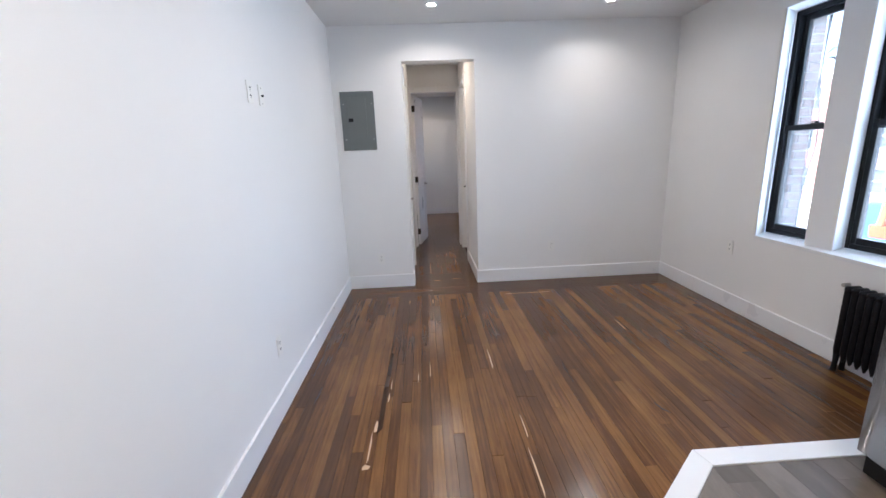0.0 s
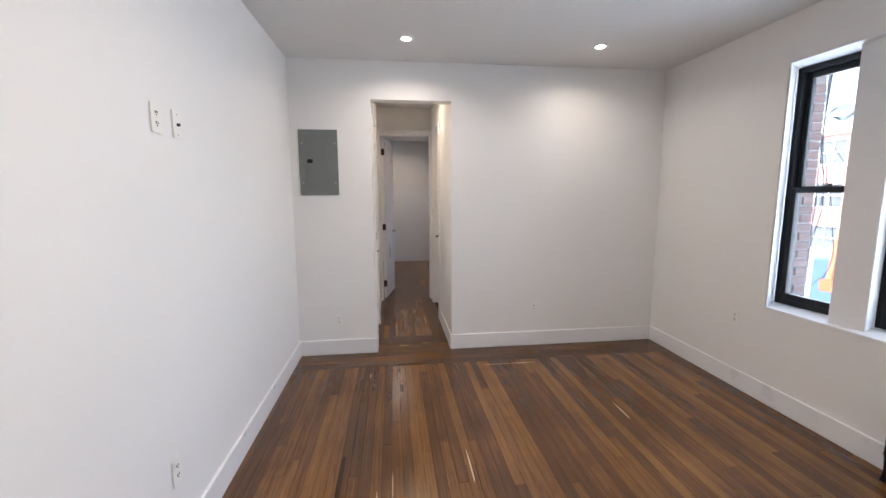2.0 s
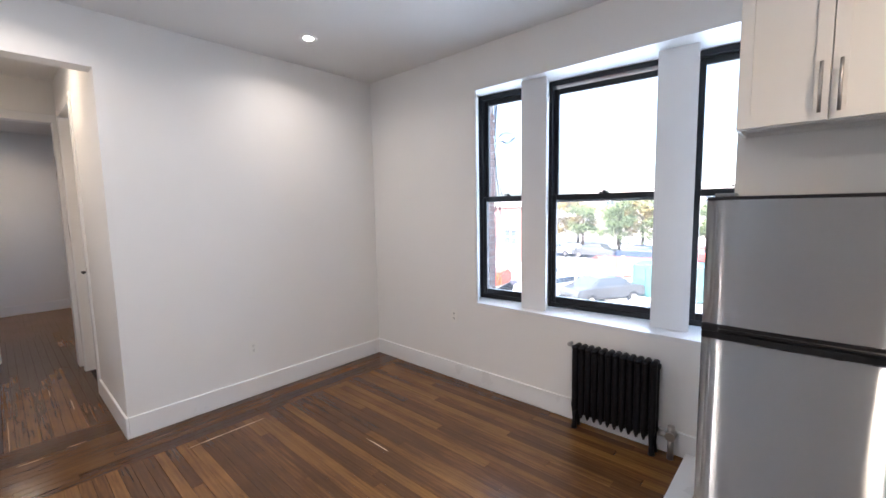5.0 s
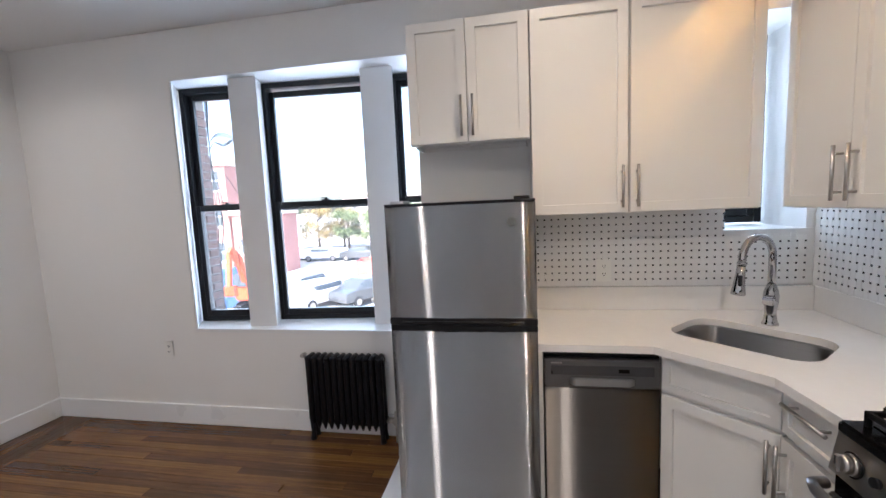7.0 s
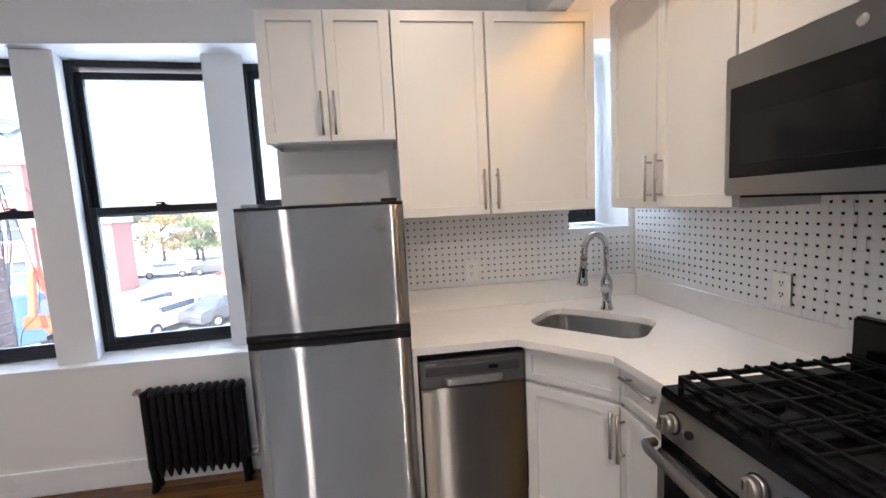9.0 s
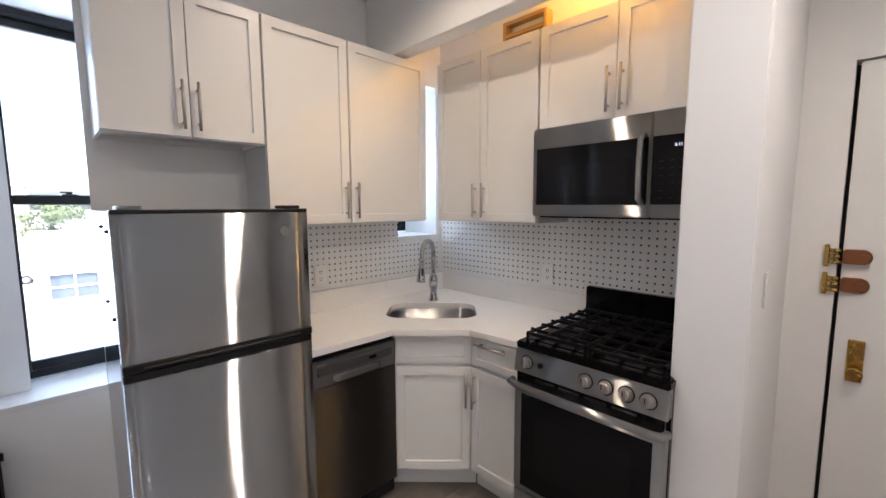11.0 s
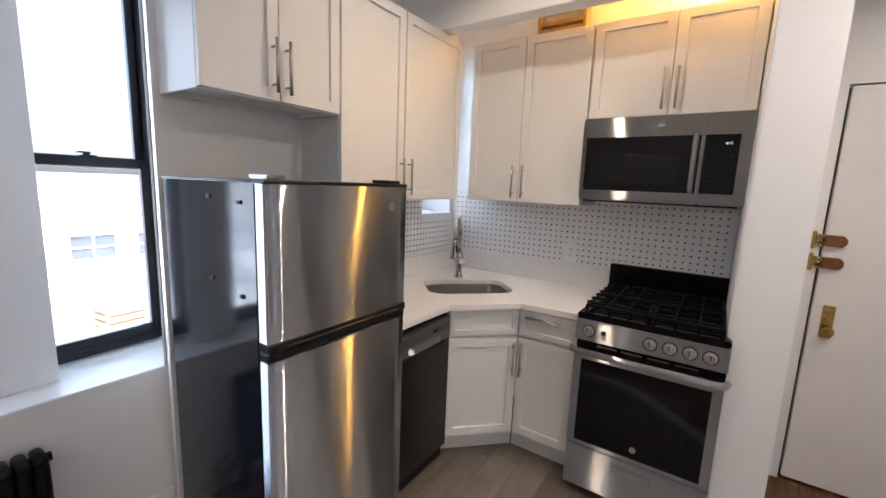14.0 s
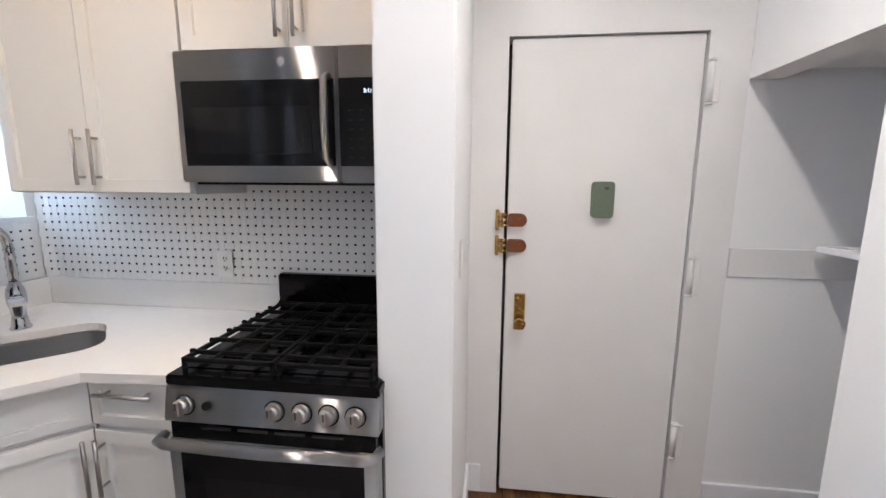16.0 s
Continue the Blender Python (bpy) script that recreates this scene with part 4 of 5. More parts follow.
for x0 in (0.025, 0.302):
    bm = bm_new()
    x1, y0, y1, z = x0 + 0.27, 0.035, 0.595, 0.945
    for a in ((x0, x0 + 0.012, y0, y1), (x1 - 0.012, x1, y0, y1), (x0, x1, y0, y0 + 0.012), (x0, x1, y1 - 0.012, y1), (x0, x1, 0.31, 0.322)):
        add_box(bm, *a, z - 0.008, z + 0.006, 0.002)
    for k in range(6):
        y = y0 + 0.045 + k * 0.094
        add_box(bm, x0, x1, y, y + 0.009, z - 0.004, z + 0.01, 0.002)
    for k in range(2):
        x = x0 + 0.085 + k * 0.09
        add_box(bm, x, x + 0.009, y0, y1, z - 0.006, z + 0.008, 0.002)
    for x in (x0, x1 - 0.012):
        for y in (y0, y1 - 0.012):
            add_box(bm, x, x + 0.012, y, y + 0.012, 0.912, z, 0.002)
    for k in range(7):
        y = y0 + 0.04 + k * 0.083
        add_prism(bm, [(x0 - 0.006, y), (x0 + 0.012, y), (x0 + 0.012, y + 0.011), (x0 - 0.006, y + 0.011)], z, z + 0.014, 0.003)
    part("grate", bm, IRON, rg, "cast iron pan grate")

# ---- microwave ----
KEYMARK = plain("dim_key_print", (0.013, 0.013, 0.014), 0.3, spec=0.15)
mw = thing("microwave", pose(2.425, 0.7, 1.461, 0, 0, 180), "stainless steel over-the-range microwave with black glass", "microwave")
MW, MH = 0.713, 0.405
bm = bm_new()
add_box(bm, 0.004, MW - 0.004, 0.03, 0.358, 0.002, MH, 0.003)
part("body", bm, STEELDARK, mw)
bm = bm_new()
XS = 0.535
add_box(bm, 0.0, XS, -0.002, 0.03, 0.0, MH, 0.005, 2)
md = part("door", bm, STEEL, mw, "steel framed microwave door")
bm = bm_new()
add_box(bm, XS + 0.0015, MW, -0.002, 0.03, 0.0, MH, 0.005, 2)
mp_ = part("control_panel", bm, STEEL, mw)
bm = bm_new()
add_box(bm, 0.022, XS - 0.012, -0.0045, 0.0, 0.052, 0.312, 0.002)
part("door_glass", bm, BLACKGLASS, md)
bm = bm_new()
add_box(bm, 0.06, XS - 0.085, -0.0055, -0.004, 0.088, 0.232, 0.001)
part("door_window", bm, WINDOWGREY, md)
bm = bm_new()
add_box(bm, XS + 0.004, MW - 0.045, -0.0045, 0.0, 0.052, 0.312, 0.002)
kp = part("keypad", bm, BLACKGLASS, mp_)
for r in range(6):
    for c in range(3):
        bm = bm_new()
        add_box(bm, XS + 0.03 + c * 0.036, XS + 0.045 + c * 0.036, -0.0052, -0.0044, 0.075 + r * 0.028, 0.08 + r * 0.028)
        part("key_mark", bm, KEYMARK, kp)
bm = bm_new()
add_tube(bm, [(XS - 0.03, -0.002, 0.06), (XS - 0.03, -0.035, 0.075), (XS - 0.03, -0.042, 0.19), (XS - 0.03, -0.035, 0.305), (XS - 0.03, -0.002, 0.318)], 0.012, 12)
part("handle", bm, STEEL, md, "curved steel handle")
bm = bm_new()
add_cyl(bm, (0.36, -0.0045, 0.362), (0.36, -0.001, 0.362), 0.013, seg=24)
part("badge", bm, NICKEL, md, "small round metal badge")
cu = bpy.data.curves.new("digits", "FONT")
cu.body, cu.size, cu.extrude, cu.align_x = "2:11", 0.016, 0.0004, "CENTER"
dg = new("clock_digits", cu)
dg.data.materials.append(CLOCKGLOW)
dg.parent = kp
dg.matrix_basis = pose(XS + 0.095, -0.0056, 0.268, 90, 0, 0)
bm = bm_new()
add_box(bm, 0.02, MW - 0.02, 0.04, 0.35, -0.008, 0.002)
part("underside_vent", bm, BLACKPL, mw)

# ---- radiator under the window ----
rd = thing("radiator", pose(3.583, 2.853, 0), "black painted cast iron column radiator", "radiator")
NS, PIT = 12, 0.043
for k in range(NS):
    y = (k - (NS - 1) / 2) * PIT
    bm = bm_new()
    for x in (-0.028, 0.026):
        add_tube(bm, [(x, y, 0.078), (x, y, 0.1), (x, y, 0.13), (x, y, 0.16), (x, y, 0.5), (x, y, 0.53), (x, y, 0.552)], [0.006, 0.0125, 0.0195, 0.0211, 0.0211, 0.0208, 0.014], 12)
    add_tube(bm, [(-0.05, y, 0.545), (-0.04, y, 0.549), (0.036, y, 0.549), (0.046, y, 0.545)], [0.01, 0.0196, 0.0196, 0.01], 12)
    add_tube(bm, [(-0.04, y, 0.15), (0.038, y, 0.15)], [0.0196, 0.0196], 12)
    part("section", bm, RADIATOR, rd)
for z in (0.15, 0.54):
    bm = bm_new()
    add_cyl(bm, (0, -NS * PIT / 2 - 0.01, z), (0, NS * PIT / 2 + 0.01, z), 0.016, seg=14)
    part("pipe", bm, RADIATOR, rd)
for s in (-1, 1):
    for x in (-0.028, 0.026):
        bm = bm_new()
        add_tube(bm, [(x, s * 0.2365, 0.14), (x, s * 0.2365, 0.06), (x, s * 0.239, 0.02), (x, s * 0.24, 0.0)], [0.019, 0.014, 0.016, 0.021], 10)
        part("leg", bm, RADIATOR, rd)
bm = bm_new()
add_cyl(bm, (0, NS * PIT / 2 + 0.008, 0.545), (0, NS * PIT / 2 + 0.03, 0.555), 0.011, 0.009, seg=12)
add_cyl(bm, (-0.02, NS * PIT / 2 + 0.027, 0.56), (0.02, NS * PIT / 2 + 0.027, 0.56), 0.013, seg=12)
part("air_vent", bm, NICKEL, rd, "dull metal air vent")
bm = bm_new()
add_cyl(bm, (0, -NS * PIT / 2 - 0.005, 0.14), (0, -NS * PIT / 2 - 0.06, 0.14), 0.018, seg=14)
add_cyl(bm, (0, -NS * PIT / 2 - 0.075, 0.0), (0, -NS * PIT / 2 - 0.075, 0.15), 0.017, seg=14)
add_cyl(bm, (-0.03, -NS * PIT / 2 - 0.075, 0.145), (0.03, -NS * PIT / 2 - 0.075, 0.145), 0.028, seg=8)
add_cyl(bm, (0, -NS * PIT / 2 - 0.075, 0.15), (0, -NS * PIT / 2 - 0.075, 0.2), 0.024, 0.02, seg=8)
part("valve", bm, NICKEL, rd, "tarnished radiator valve")

# ---- breaker panel, outlets and switches ----
pn = thing("breaker_panel", pose(0.33, N, 1.808), "grey metal breaker panel with a closed door", "electrical panel")
bm = bm_new()
add_box(bm, -0.17, 0.17, -0.012, 0.0, -0.29, 0.29, 0.003)
cover = part("cover", bm, PANELGREY, pn)
bm = bm_new()
add_box(bm, -0.109, 0.086, -0.0165, -0.011, -0.199, 0.235, 0.002)
pd = part("panel_door", bm, PANELGREY, pn)
bm = bm_new()
add_box(bm, -0.098, -0.05, -0.0195, -0.016, -0.005, 0.03, 0.002)
part("latch", bm, BLACKPL, pd, "black latch")
for x in (-0.14, 0.145):
    for z in (0.17, -0.18):
        bm = bm_new()
        add_cyl(bm, (x, -0.012, z), (x, -0.0155, z), 0.006, seg=12)
        part("screw", bm, NICKEL, pn)


def outlet(m, label, switch=False, port=False, size=(0.074, 0.118)):
    name = "light_switch" if switch else "cable_plate" if port else "outlet"
    th = thing(name, m, label, name.replace("_", " "), "wall plates")
    bm = bm_new()
    w, h = size
    add_box(bm, -w / 2, w / 2, -0.006, 0.0, -h / 2, h / 2, 0.003, 2)
    pl = part("plate", bm, PLASTIC, th)
    if switch:
        bm = bm_new()
        add_box(bm, -0.016, 0.016, -0.009, -0.005, -0.033, 0.033, 0.002)
        part("rocker", bm, PLASTIC, th)
    elif port:
        bm = bm_new()
        add_cyl(bm, (0, -0.006, 0.0), (0, -0.016, 0.0), 0.0065, seg=12)
        part("socket", bm, SLOT, th, "dark threaded socket")
        for z in (-0.042, 0.042):
            bm = bm_new()
            add_cyl(bm, (0, -0.005, z), (0, -0.0072, z), 0.0035, seg=10)
            part("screw", bm, NICKEL, th)
    else:
        for z in (-0.02, 0.02):
            bm = bm_new()
            add_prism(bm, rounded(0, 0, 0.034, 0.028, 0.01, 4), -0.0075, -0.005, 0.0005)
            bm.transform(Matrix.Translation((0, 0, z)) @ Matrix.Rotation(radians(-90), 4, "X") @ Matrix.Translation((0, 0, 0.0125)))
            rc = part("receptacle", bm, PLASTIC, th)
            bm = bm_new()
            for x in (-0.006, 0.006):
                add_box(bm, x - 0.0012, x + 0.0012, -0.0082, -0.006, z - 0.001, z + 0.008)
            add_cyl(bm, (0, -0.0082, z - 0.007), (0, -0.006, z - 0.007), 0.0025, seg=8)
            part("slots", bm, SLOT, th)
    return th


outlet(pose(2.373, N, 0.391), "white duplex outlet on the far wall")
outlet(pose(0.456, N, 0.337), "white duplex outlet below the breaker panel")
outlet(pose(E, 4.221, 0.553, 0, 0, -90), "white duplex outlet on the window wall")
outlet(pose(west(3.07), 3.07, 0.4, 0, 0, 89.8), "white duplex outlet low on the wall")
outlet(pose(west(SWY), SWY, 1.815, 0, 0, 89.8), "white duplex outlet high on the wall")
outlet(pose(west(SWY + 0.155), SWY + 0.155, 1.815, 0, 0, 89.8), "white cable plate with a dark socket high on the wall", port=True)
outlet(pose(3.419, 1.307, 1.12, 0, 0, -90), "white duplex outlet on the tiled backsplash")
outlet(pose(2.535, 0.3595, 1.12, 0, 0, 180), "white duplex outlet on the tiled backsplash")
outlet(pose(SX0, 0.727, 1.237, 0, 0, -90), "white light switch on the wall end", True)

# bare timber frame above the corner cabinet
tf = thing("timber_frame", pose(2.69, 0.38, 2.338), "bare golden timber frame above the wall cabinets", "frame")
for x in (-0.14, 0.13):
    bm = bm_new()
    add_box(bm, x, x + 0.02, -0.03, 0.03, 0.0, 0.22, 0.002)
    part("post", bm, GOLDWOOD, tf)
for z in (0.09, 0.13, 0.2):
    bm = bm_new()
    add_box(bm, -0.12, 0.13, -0.02, 0.03, z, z + 0.02, 0.002)
    part("slat", bm, GOLDWOOD, tf)

# ---- outside: street, yard, buildings, trees ----
GZ = -4.0
ASPHALT = plain("asphalt", (0.07, 0.07, 0.072), 0.9, vary=0.3, scale=0.6, bump=0.3)
PAVE = plain("concrete_yard", (0.42, 0.41, 0.39), 0.9, vary=0.15, scale=0.5)
# paler than the brick itself: haze over the view is put into this colour
REDBRICK = plain("red_brick_far", (0.4, 0.2, 0.17), 0.85, vary=0.15, scale=0.8)
PALEBRICK = plain("pale_brick", (0.42, 0.36, 0.32), 0.85, vary=0.12, scale=0.8)
BRICKNEAR = plain("brown_brick", (0.2, 0.12, 0.095), 0.85, vary=0.35, scale=18, bump=0.5, bump_scale=120)
MORTAR = plain("mortar", (0.29, 0.27, 0.25), 0.9, vary=0.15, scale=20)
STONE = plain("pale_stone", (0.55, 0.52, 0.47), 0.8, vary=0.08, scale=2)
FARGLASS = plain("far_window_glass", (0.08, 0.1, 0.12), 0.1, vary=0.2)
FARWHITE = plain("far_white_paint", (0.75, 0.75, 0.74), 0.5)
ORANGE = plain("orange_machine_paint", (0.62, 0.085, 0.02), 0.4, vary=0.1, scale=3)
BLUE = plain("blue_plastic", (0.05, 0.12, 0.3), 0.5, vary=0.15)
TYRE = plain("tyre_rubber", (0.02, 0.02, 0.02), 0.8)
BARK = plain("bark", (0.09, 0.07, 0.05), 0.9, vary=0.3, scale=12)
CABLE = plain("black_cable", (0.06, 0.06, 0.06), 0.6)
AWNING = plain("dark_green_fence_cloth", (0.04, 0.1, 0.08), 0.8, vary=0.2)


def leaves(name, c):
    m, n, l, p = nodes(name)
    geo = n.new("ShaderNodeNewGeometry")
    r = n.new("ShaderNodeValToRGB")
    r.color_ramp.elements[0].color = (*[v * 0.55 for v in c], 1)
    r.color_ramp.elements[1].color = (*[min(1, v * 1.5) for v in c], 1)
    l.new(geo.outputs["Random Per Island"], r.inputs[0])
    l.new(r.outputs[0], p.inputs["Base Color"])
    p.inputs["Roughness"].default_value = 0.6
    return m


LEAFG, LEAFY = leaves("green_leaves", (0.1, 0.13, 0.05)), leaves("yellowing_leaves", (0.22, 0.16, 0.05))
bm = bm_new()
add_box(bm, T, 900, -700, 700, GZ - 0.3, GZ)
setting("ground", bm, PAVE, "pale concrete ground of the yard and street")
bm = bm_new()
add_box(bm, 44, 52, -200, 200, GZ, GZ + 0.01)
setting("road", bm, ASPHALT, "grey asphalt street")


def building(m, w, d, h, storeys, bays, wall_mat, label, win=(1.5, 1.7)):
    """A block whose front faces local -y, with recessed windows, sills, a cornice and a roof."""
    th = thing("building", m, label, "building")
    ww, wh = win
    fh = h / storeys
    bw = w / bays
    bm = bm_new()
    xs = [0.0]
    for b in range(bays):
        xs += [b * bw + (bw - ww) / 2, b * bw + (bw + ww) / 2]
    xs.append(w)
    zs = [0.0]
    for s in range(storeys):
        zs += [s * fh + fh * 0.32, s * fh + fh * 0.32 + wh]
    zs.append(h)
    for i in range(len(xs) - 1):
        for j in range(len(zs) - 1):
            if not (i % 2 and j % 2):
                add_box(bm, xs[i], xs[i + 1], 0, 0.35, zs[j], zs[j + 1])
    add_box(bm, 0, w, 0.35, d, 0, h)
    part("wall", bm, wall_mat, th)
    bm = bm_new()
    add_box(bm, -0.25, w + 0.25, -0.25, d, h, h + 0.6, 0.05)
    part("roof", bm, STONE, th)
    for s in range(storeys):
        for b in range(bays):
            x, z = b * bw + (bw - ww) / 2, s * fh + fh * 0.32
            bm = bm_new()
            add_box(bm, x, x + ww, 0.2, 0.3, z, z + wh)
            wi = part("window", bm, FARGLASS, th)
            bm = bm_new()
            for a in ((x, x + 0.08, z, z + wh), (x + ww - 0.08, x + ww, z, z + wh), (x + ww / 2 - 0.04, x + ww / 2 + 0.04, z, z + wh), (x, x + ww, z + wh / 2 - 0.04, z + wh / 2 + 0.04), (x, x + ww, z, z + 0.08), (x, x + ww, z + wh - 0.08, z + wh)):
                add_box(bm, a[0], a[1], 0.12, 0.22, a[2], a[3])
            part("frame", bm, FARWHITE, wi)
            bm = bm_new()
            add_box(bm, x - 0.12, x + ww + 0.12, -0.08, 0.12, z - 0.16, z, 0.02)
            part("sill", bm, STONE, wi)
    return th


building(pose(35.0, 46, GZ, 0, 0, -90), 18.0, 3.5, 10.0, 3, 5, REDBRICK, "red brick school-like building with white windows across the yard", (2.2, 1.9))
building(pose(35.2, 27.9, GZ, 0, 0, -90), 5.2, 2.4, 5.4, 1, 2, REDBRICK, "low red brick wing beside the taller red brick building", (1.6, 1.5))
building(pose(27, 3, GZ, 0, 0, -90), 22.0, 8, 3.5, 1, 8, FARWHITE, "low white shed with a row of windows beside the yard", (1.9, 1.3))
building(pose(74, 34, GZ, 0, 0, -90), 30.0, 12, 8.0, 2, 8, PALEBRICK, "low pale brick building far beyond the street", (1.6, 1.6))


def car(m, mat, label):
    th = thing("car", m, label, "car", "parked cars")
    bm = bm_new()
    prof = [(-2.2, 0.35), (-2.25, 0.75), (-2.1, 0.95), (-1.3, 1.02), (-0.75, 1.45), (0.75, 1.48), (1.5, 1.0), (2.15, 0.9), (2.25, 0.6), (2.2, 0.35)]
    t = bmesh.new()
    vs = [[t.verts.new((x, y * (0.86 if z > 1.1 else 1), z)) for x, z in prof] for y in (-0.88, 0.88)]
    n = len(prof)
    for k in range(n):
        t.faces.new((vs[0][k], vs[0][(k + 1) % n], vs[1][(k + 1) % n], vs[1][k]))
    t.faces.new(vs[0][::-1])
    t.faces.new(vs[1])
    bmesh.ops.recalc_face_normals(t, faces=t.faces[:])
    bmesh.ops.bevel(t, geom=t.edges[:], offset=0.05, segments=2, affect="EDGES", clamp_overlap=True)
    join(bm, t)
    part("body", bm, mat, th)
    bm = bm_new()
    for s in (-1, 1):
        add_prism(bm, [(-1.05, s * 0.77), (1.15, s * 0.77), (1.0, s * 0.87), (-0.9, s * 0.87)], 1.04, 1.36, 0.02)
    part("side_window", bm, FARGLASS, th)
    for x in (-1.4, 1.4):
        for y in (-0.82, 0.82):
            bm = bm_new()
            add_cyl(bm, (x, y - 0.1, 0.33), (x, y + 0.1, 0.33), 0.33, seg=18, bevel=0.03)
            w = part("wheel", bm, TYRE, th)
            bm = bm_new()
            add_cyl(bm, (x, y - 0.11, 0.33), (x, y + 0.11, 0.33), 0.19, seg=14)
            part("rim", bm, NICKEL, w)
    return th


CARS = [((0.75, 0.75, 0.76), "white"), ((0.08, 0.085, 0.09), "dark grey"), ((0.4, 0.05, 0.04), "red"), ((0.35, 0.37, 0.4), "silver"), ((0.03, 0.05, 0.1), "dark blue")]
carmats = [plain("car_paint_%s" % n.replace(" ", "_"), c, 0.25, 0.1, coat=0.6) for c, n in CARS]
rnd = random.Random(4)
for k in range(9):
    i = (0, 3, 1, 0, 2, 4, 1, 3, 0)[k]
    car(pose(43 + rnd.uniform(-0.4, 0.4), -8 + k * 4.4, GZ, 0, 0, 90 + rnd.uniform(-3, 3)), carmats[i], "%s parked car at the kerb" % CARS[i][1])
for k, (x, y, a, i) in enumerate(((23.0, 13.2, 160, 0), (25.5, 15.5, 165, 3), (24.0, 10.6, 150, 1))):
    car(pose(x, y, GZ, 0, 0, a), carmats[i], "%s car parked in the yard" % CARS[i][1])


def tree(x, y, h, mat, label, seed):
    r = random.Random(seed)
    th = thing("tree", pose(x, y, GZ), label, "tree", "street trees")
    bm = bm_new()
    add_tube(bm, [(0, 0, 0), (0.05, 0.02, h * 0.3), (-0.05, 0.05, h * 0.6), (0.05, 0, h * 0.9)], [0.2, 0.16, 0.1, 0.03], 8)
    tips = []
    for k in range(12):
        a, z = r.uniform(0, 6.28), h * r.uniform(0.14, 0.72)
        d = h * r.uniform(0.18, 0.32)
        tip = (math.cos(a) * d, math.sin(a) * d, z + h * r.uniform(0.1, 0.22))
        add_tube(bm, [(0, 0, z), (tip[0] * 0.5, tip[1] * 0.5, z + (tip[2] - z) * 0.6), tip], [0.07, 0.045, 0.015], 6)
        tips.append(tip)
    part("trunk", bm, BARK, th)
    tips += [(0, 0, h * 0.92), (0.2, 0.1, h * 0.8)]
    vs, fs = [], []
    for c in tips:
        for q in range(170):
            p = Vector((r.gauss(0, 1), r.gauss(0, 1), r.gauss(0, 0.8))) * h * 0.075 + Vector(c)
            u = Vector((r.uniform(-1, 1), r.uniform(-1, 1), r.uniform(-1, 1))).normalized()
            v = u.orthogonal().normalized()
            s = r.uniform(0.1, 0.2)
            b = len(vs)
            vs += [p - u * s, p + v * s * 0.6, p + u * s, p - v * s * 0.6]
            fs.append((b, b + 1, b + 2, b + 3))
    me = bpy.data.meshes.new("crown")
    me.from_pydata(vs, [], fs)
    me.materials.append(mat)
    cr = new("crown", me)
    cr.parent = th
    return th


TREES = [(56, 30, 6.2, LEAFY), (58, 27, 6.5, LEAFY), (55, 25, 5.5, LEAFG), (57, 21, 5.6, LEAFG), (50, 18.5, 6.4, LEAFG), (52, 16.5, 6.8, LEAFY), (51, 14.5, 6.4, LEAFG), (58, 11, 5.5, LEAFG),
         (55, 34, 6.5, LEAFG), (57, 7, 5.5, LEAFY), (56, 2, 6.0, LEAFG), (58, -5, 6.0, LEAFG)]
for k, (x, y, h, mt) in enumerate(TREES):
    lb = "tall street tree with yellowing leaves" if mt is LEAFY else "leafy green street tree by the road"
    tree(x, y, h, mt, lb, k + 3)

# excavator arm and body in the yard
ex = thing("excavator", pose(21.8, 16.5, GZ, 0, 0, 192) @ Matrix.Scale(0.72, 4), "orange excavator with its arm raised in the yard", "excavator")
bm = bm_new()
add_box(bm, -1.4, 1.2, -1.1, 1.1, 1.0, 2.1, 0.15, 2)
part("body", bm, ORANGE, ex)
bm = bm_new()
add_box(bm, -0.2, 1.2, -1.1, -0.1, 2.1, 3.1, 0.1, 2)
part("cab", bm, FARGLASS, ex)
for s in (-1, 1):
    bm = bm_new()
    add_box(bm, -1.7, 1.7, s * 0.9 - 0.3, s * 0.9 + 0.3, 0.0, 0.9, 0.25, 3)
    part("track", bm, TYRE, ex)
bm = bm_new()
add_prism(bm, [(0.5, 2.0), (0.9, 1.8), (1.9, 4.0), (3.0, 4.9), (2.8, 5.3), (1.5, 4.5)], 0.1, 0.5, 0.03)
bm.transform(Matrix.Rotation(radians(90), 4, "X"))
part("boom", bm, ORANGE, ex)
bm = bm_new()
add_prism(bm, [(2.8, 5.4), (3.2, 5.0), (3.6, 2.6), (3.3, 2.5)], 0.15, 0.45, 0.03)
bm.transform(Matrix.Rotation(radians(90), 4, "X"))
part("stick", bm, ORANGE, ex)
bm = bm_new()
add_prism(bm, [(3.2, 2.6), (3.7, 2.6), (3.6, 1.9), (3.0, 1.8)], -0.1, 0.7, 0.03)
bm.transform(Matrix.Rotation(radians(90), 4, "X"))
part("bucket", bm, ORANGE, ex)
bm = bm_new()
add_box(bm, -0.6, 0.6, -0.6, 0.6, 0, 2.3, 0.06, 2)
pt = solid("portable_toilet", bm, BLUE, "blue plastic portable toilet in the yard", "portable toilet")
pt.matrix_world = pose(22.6, 18.9, GZ, 0, 0, 37)
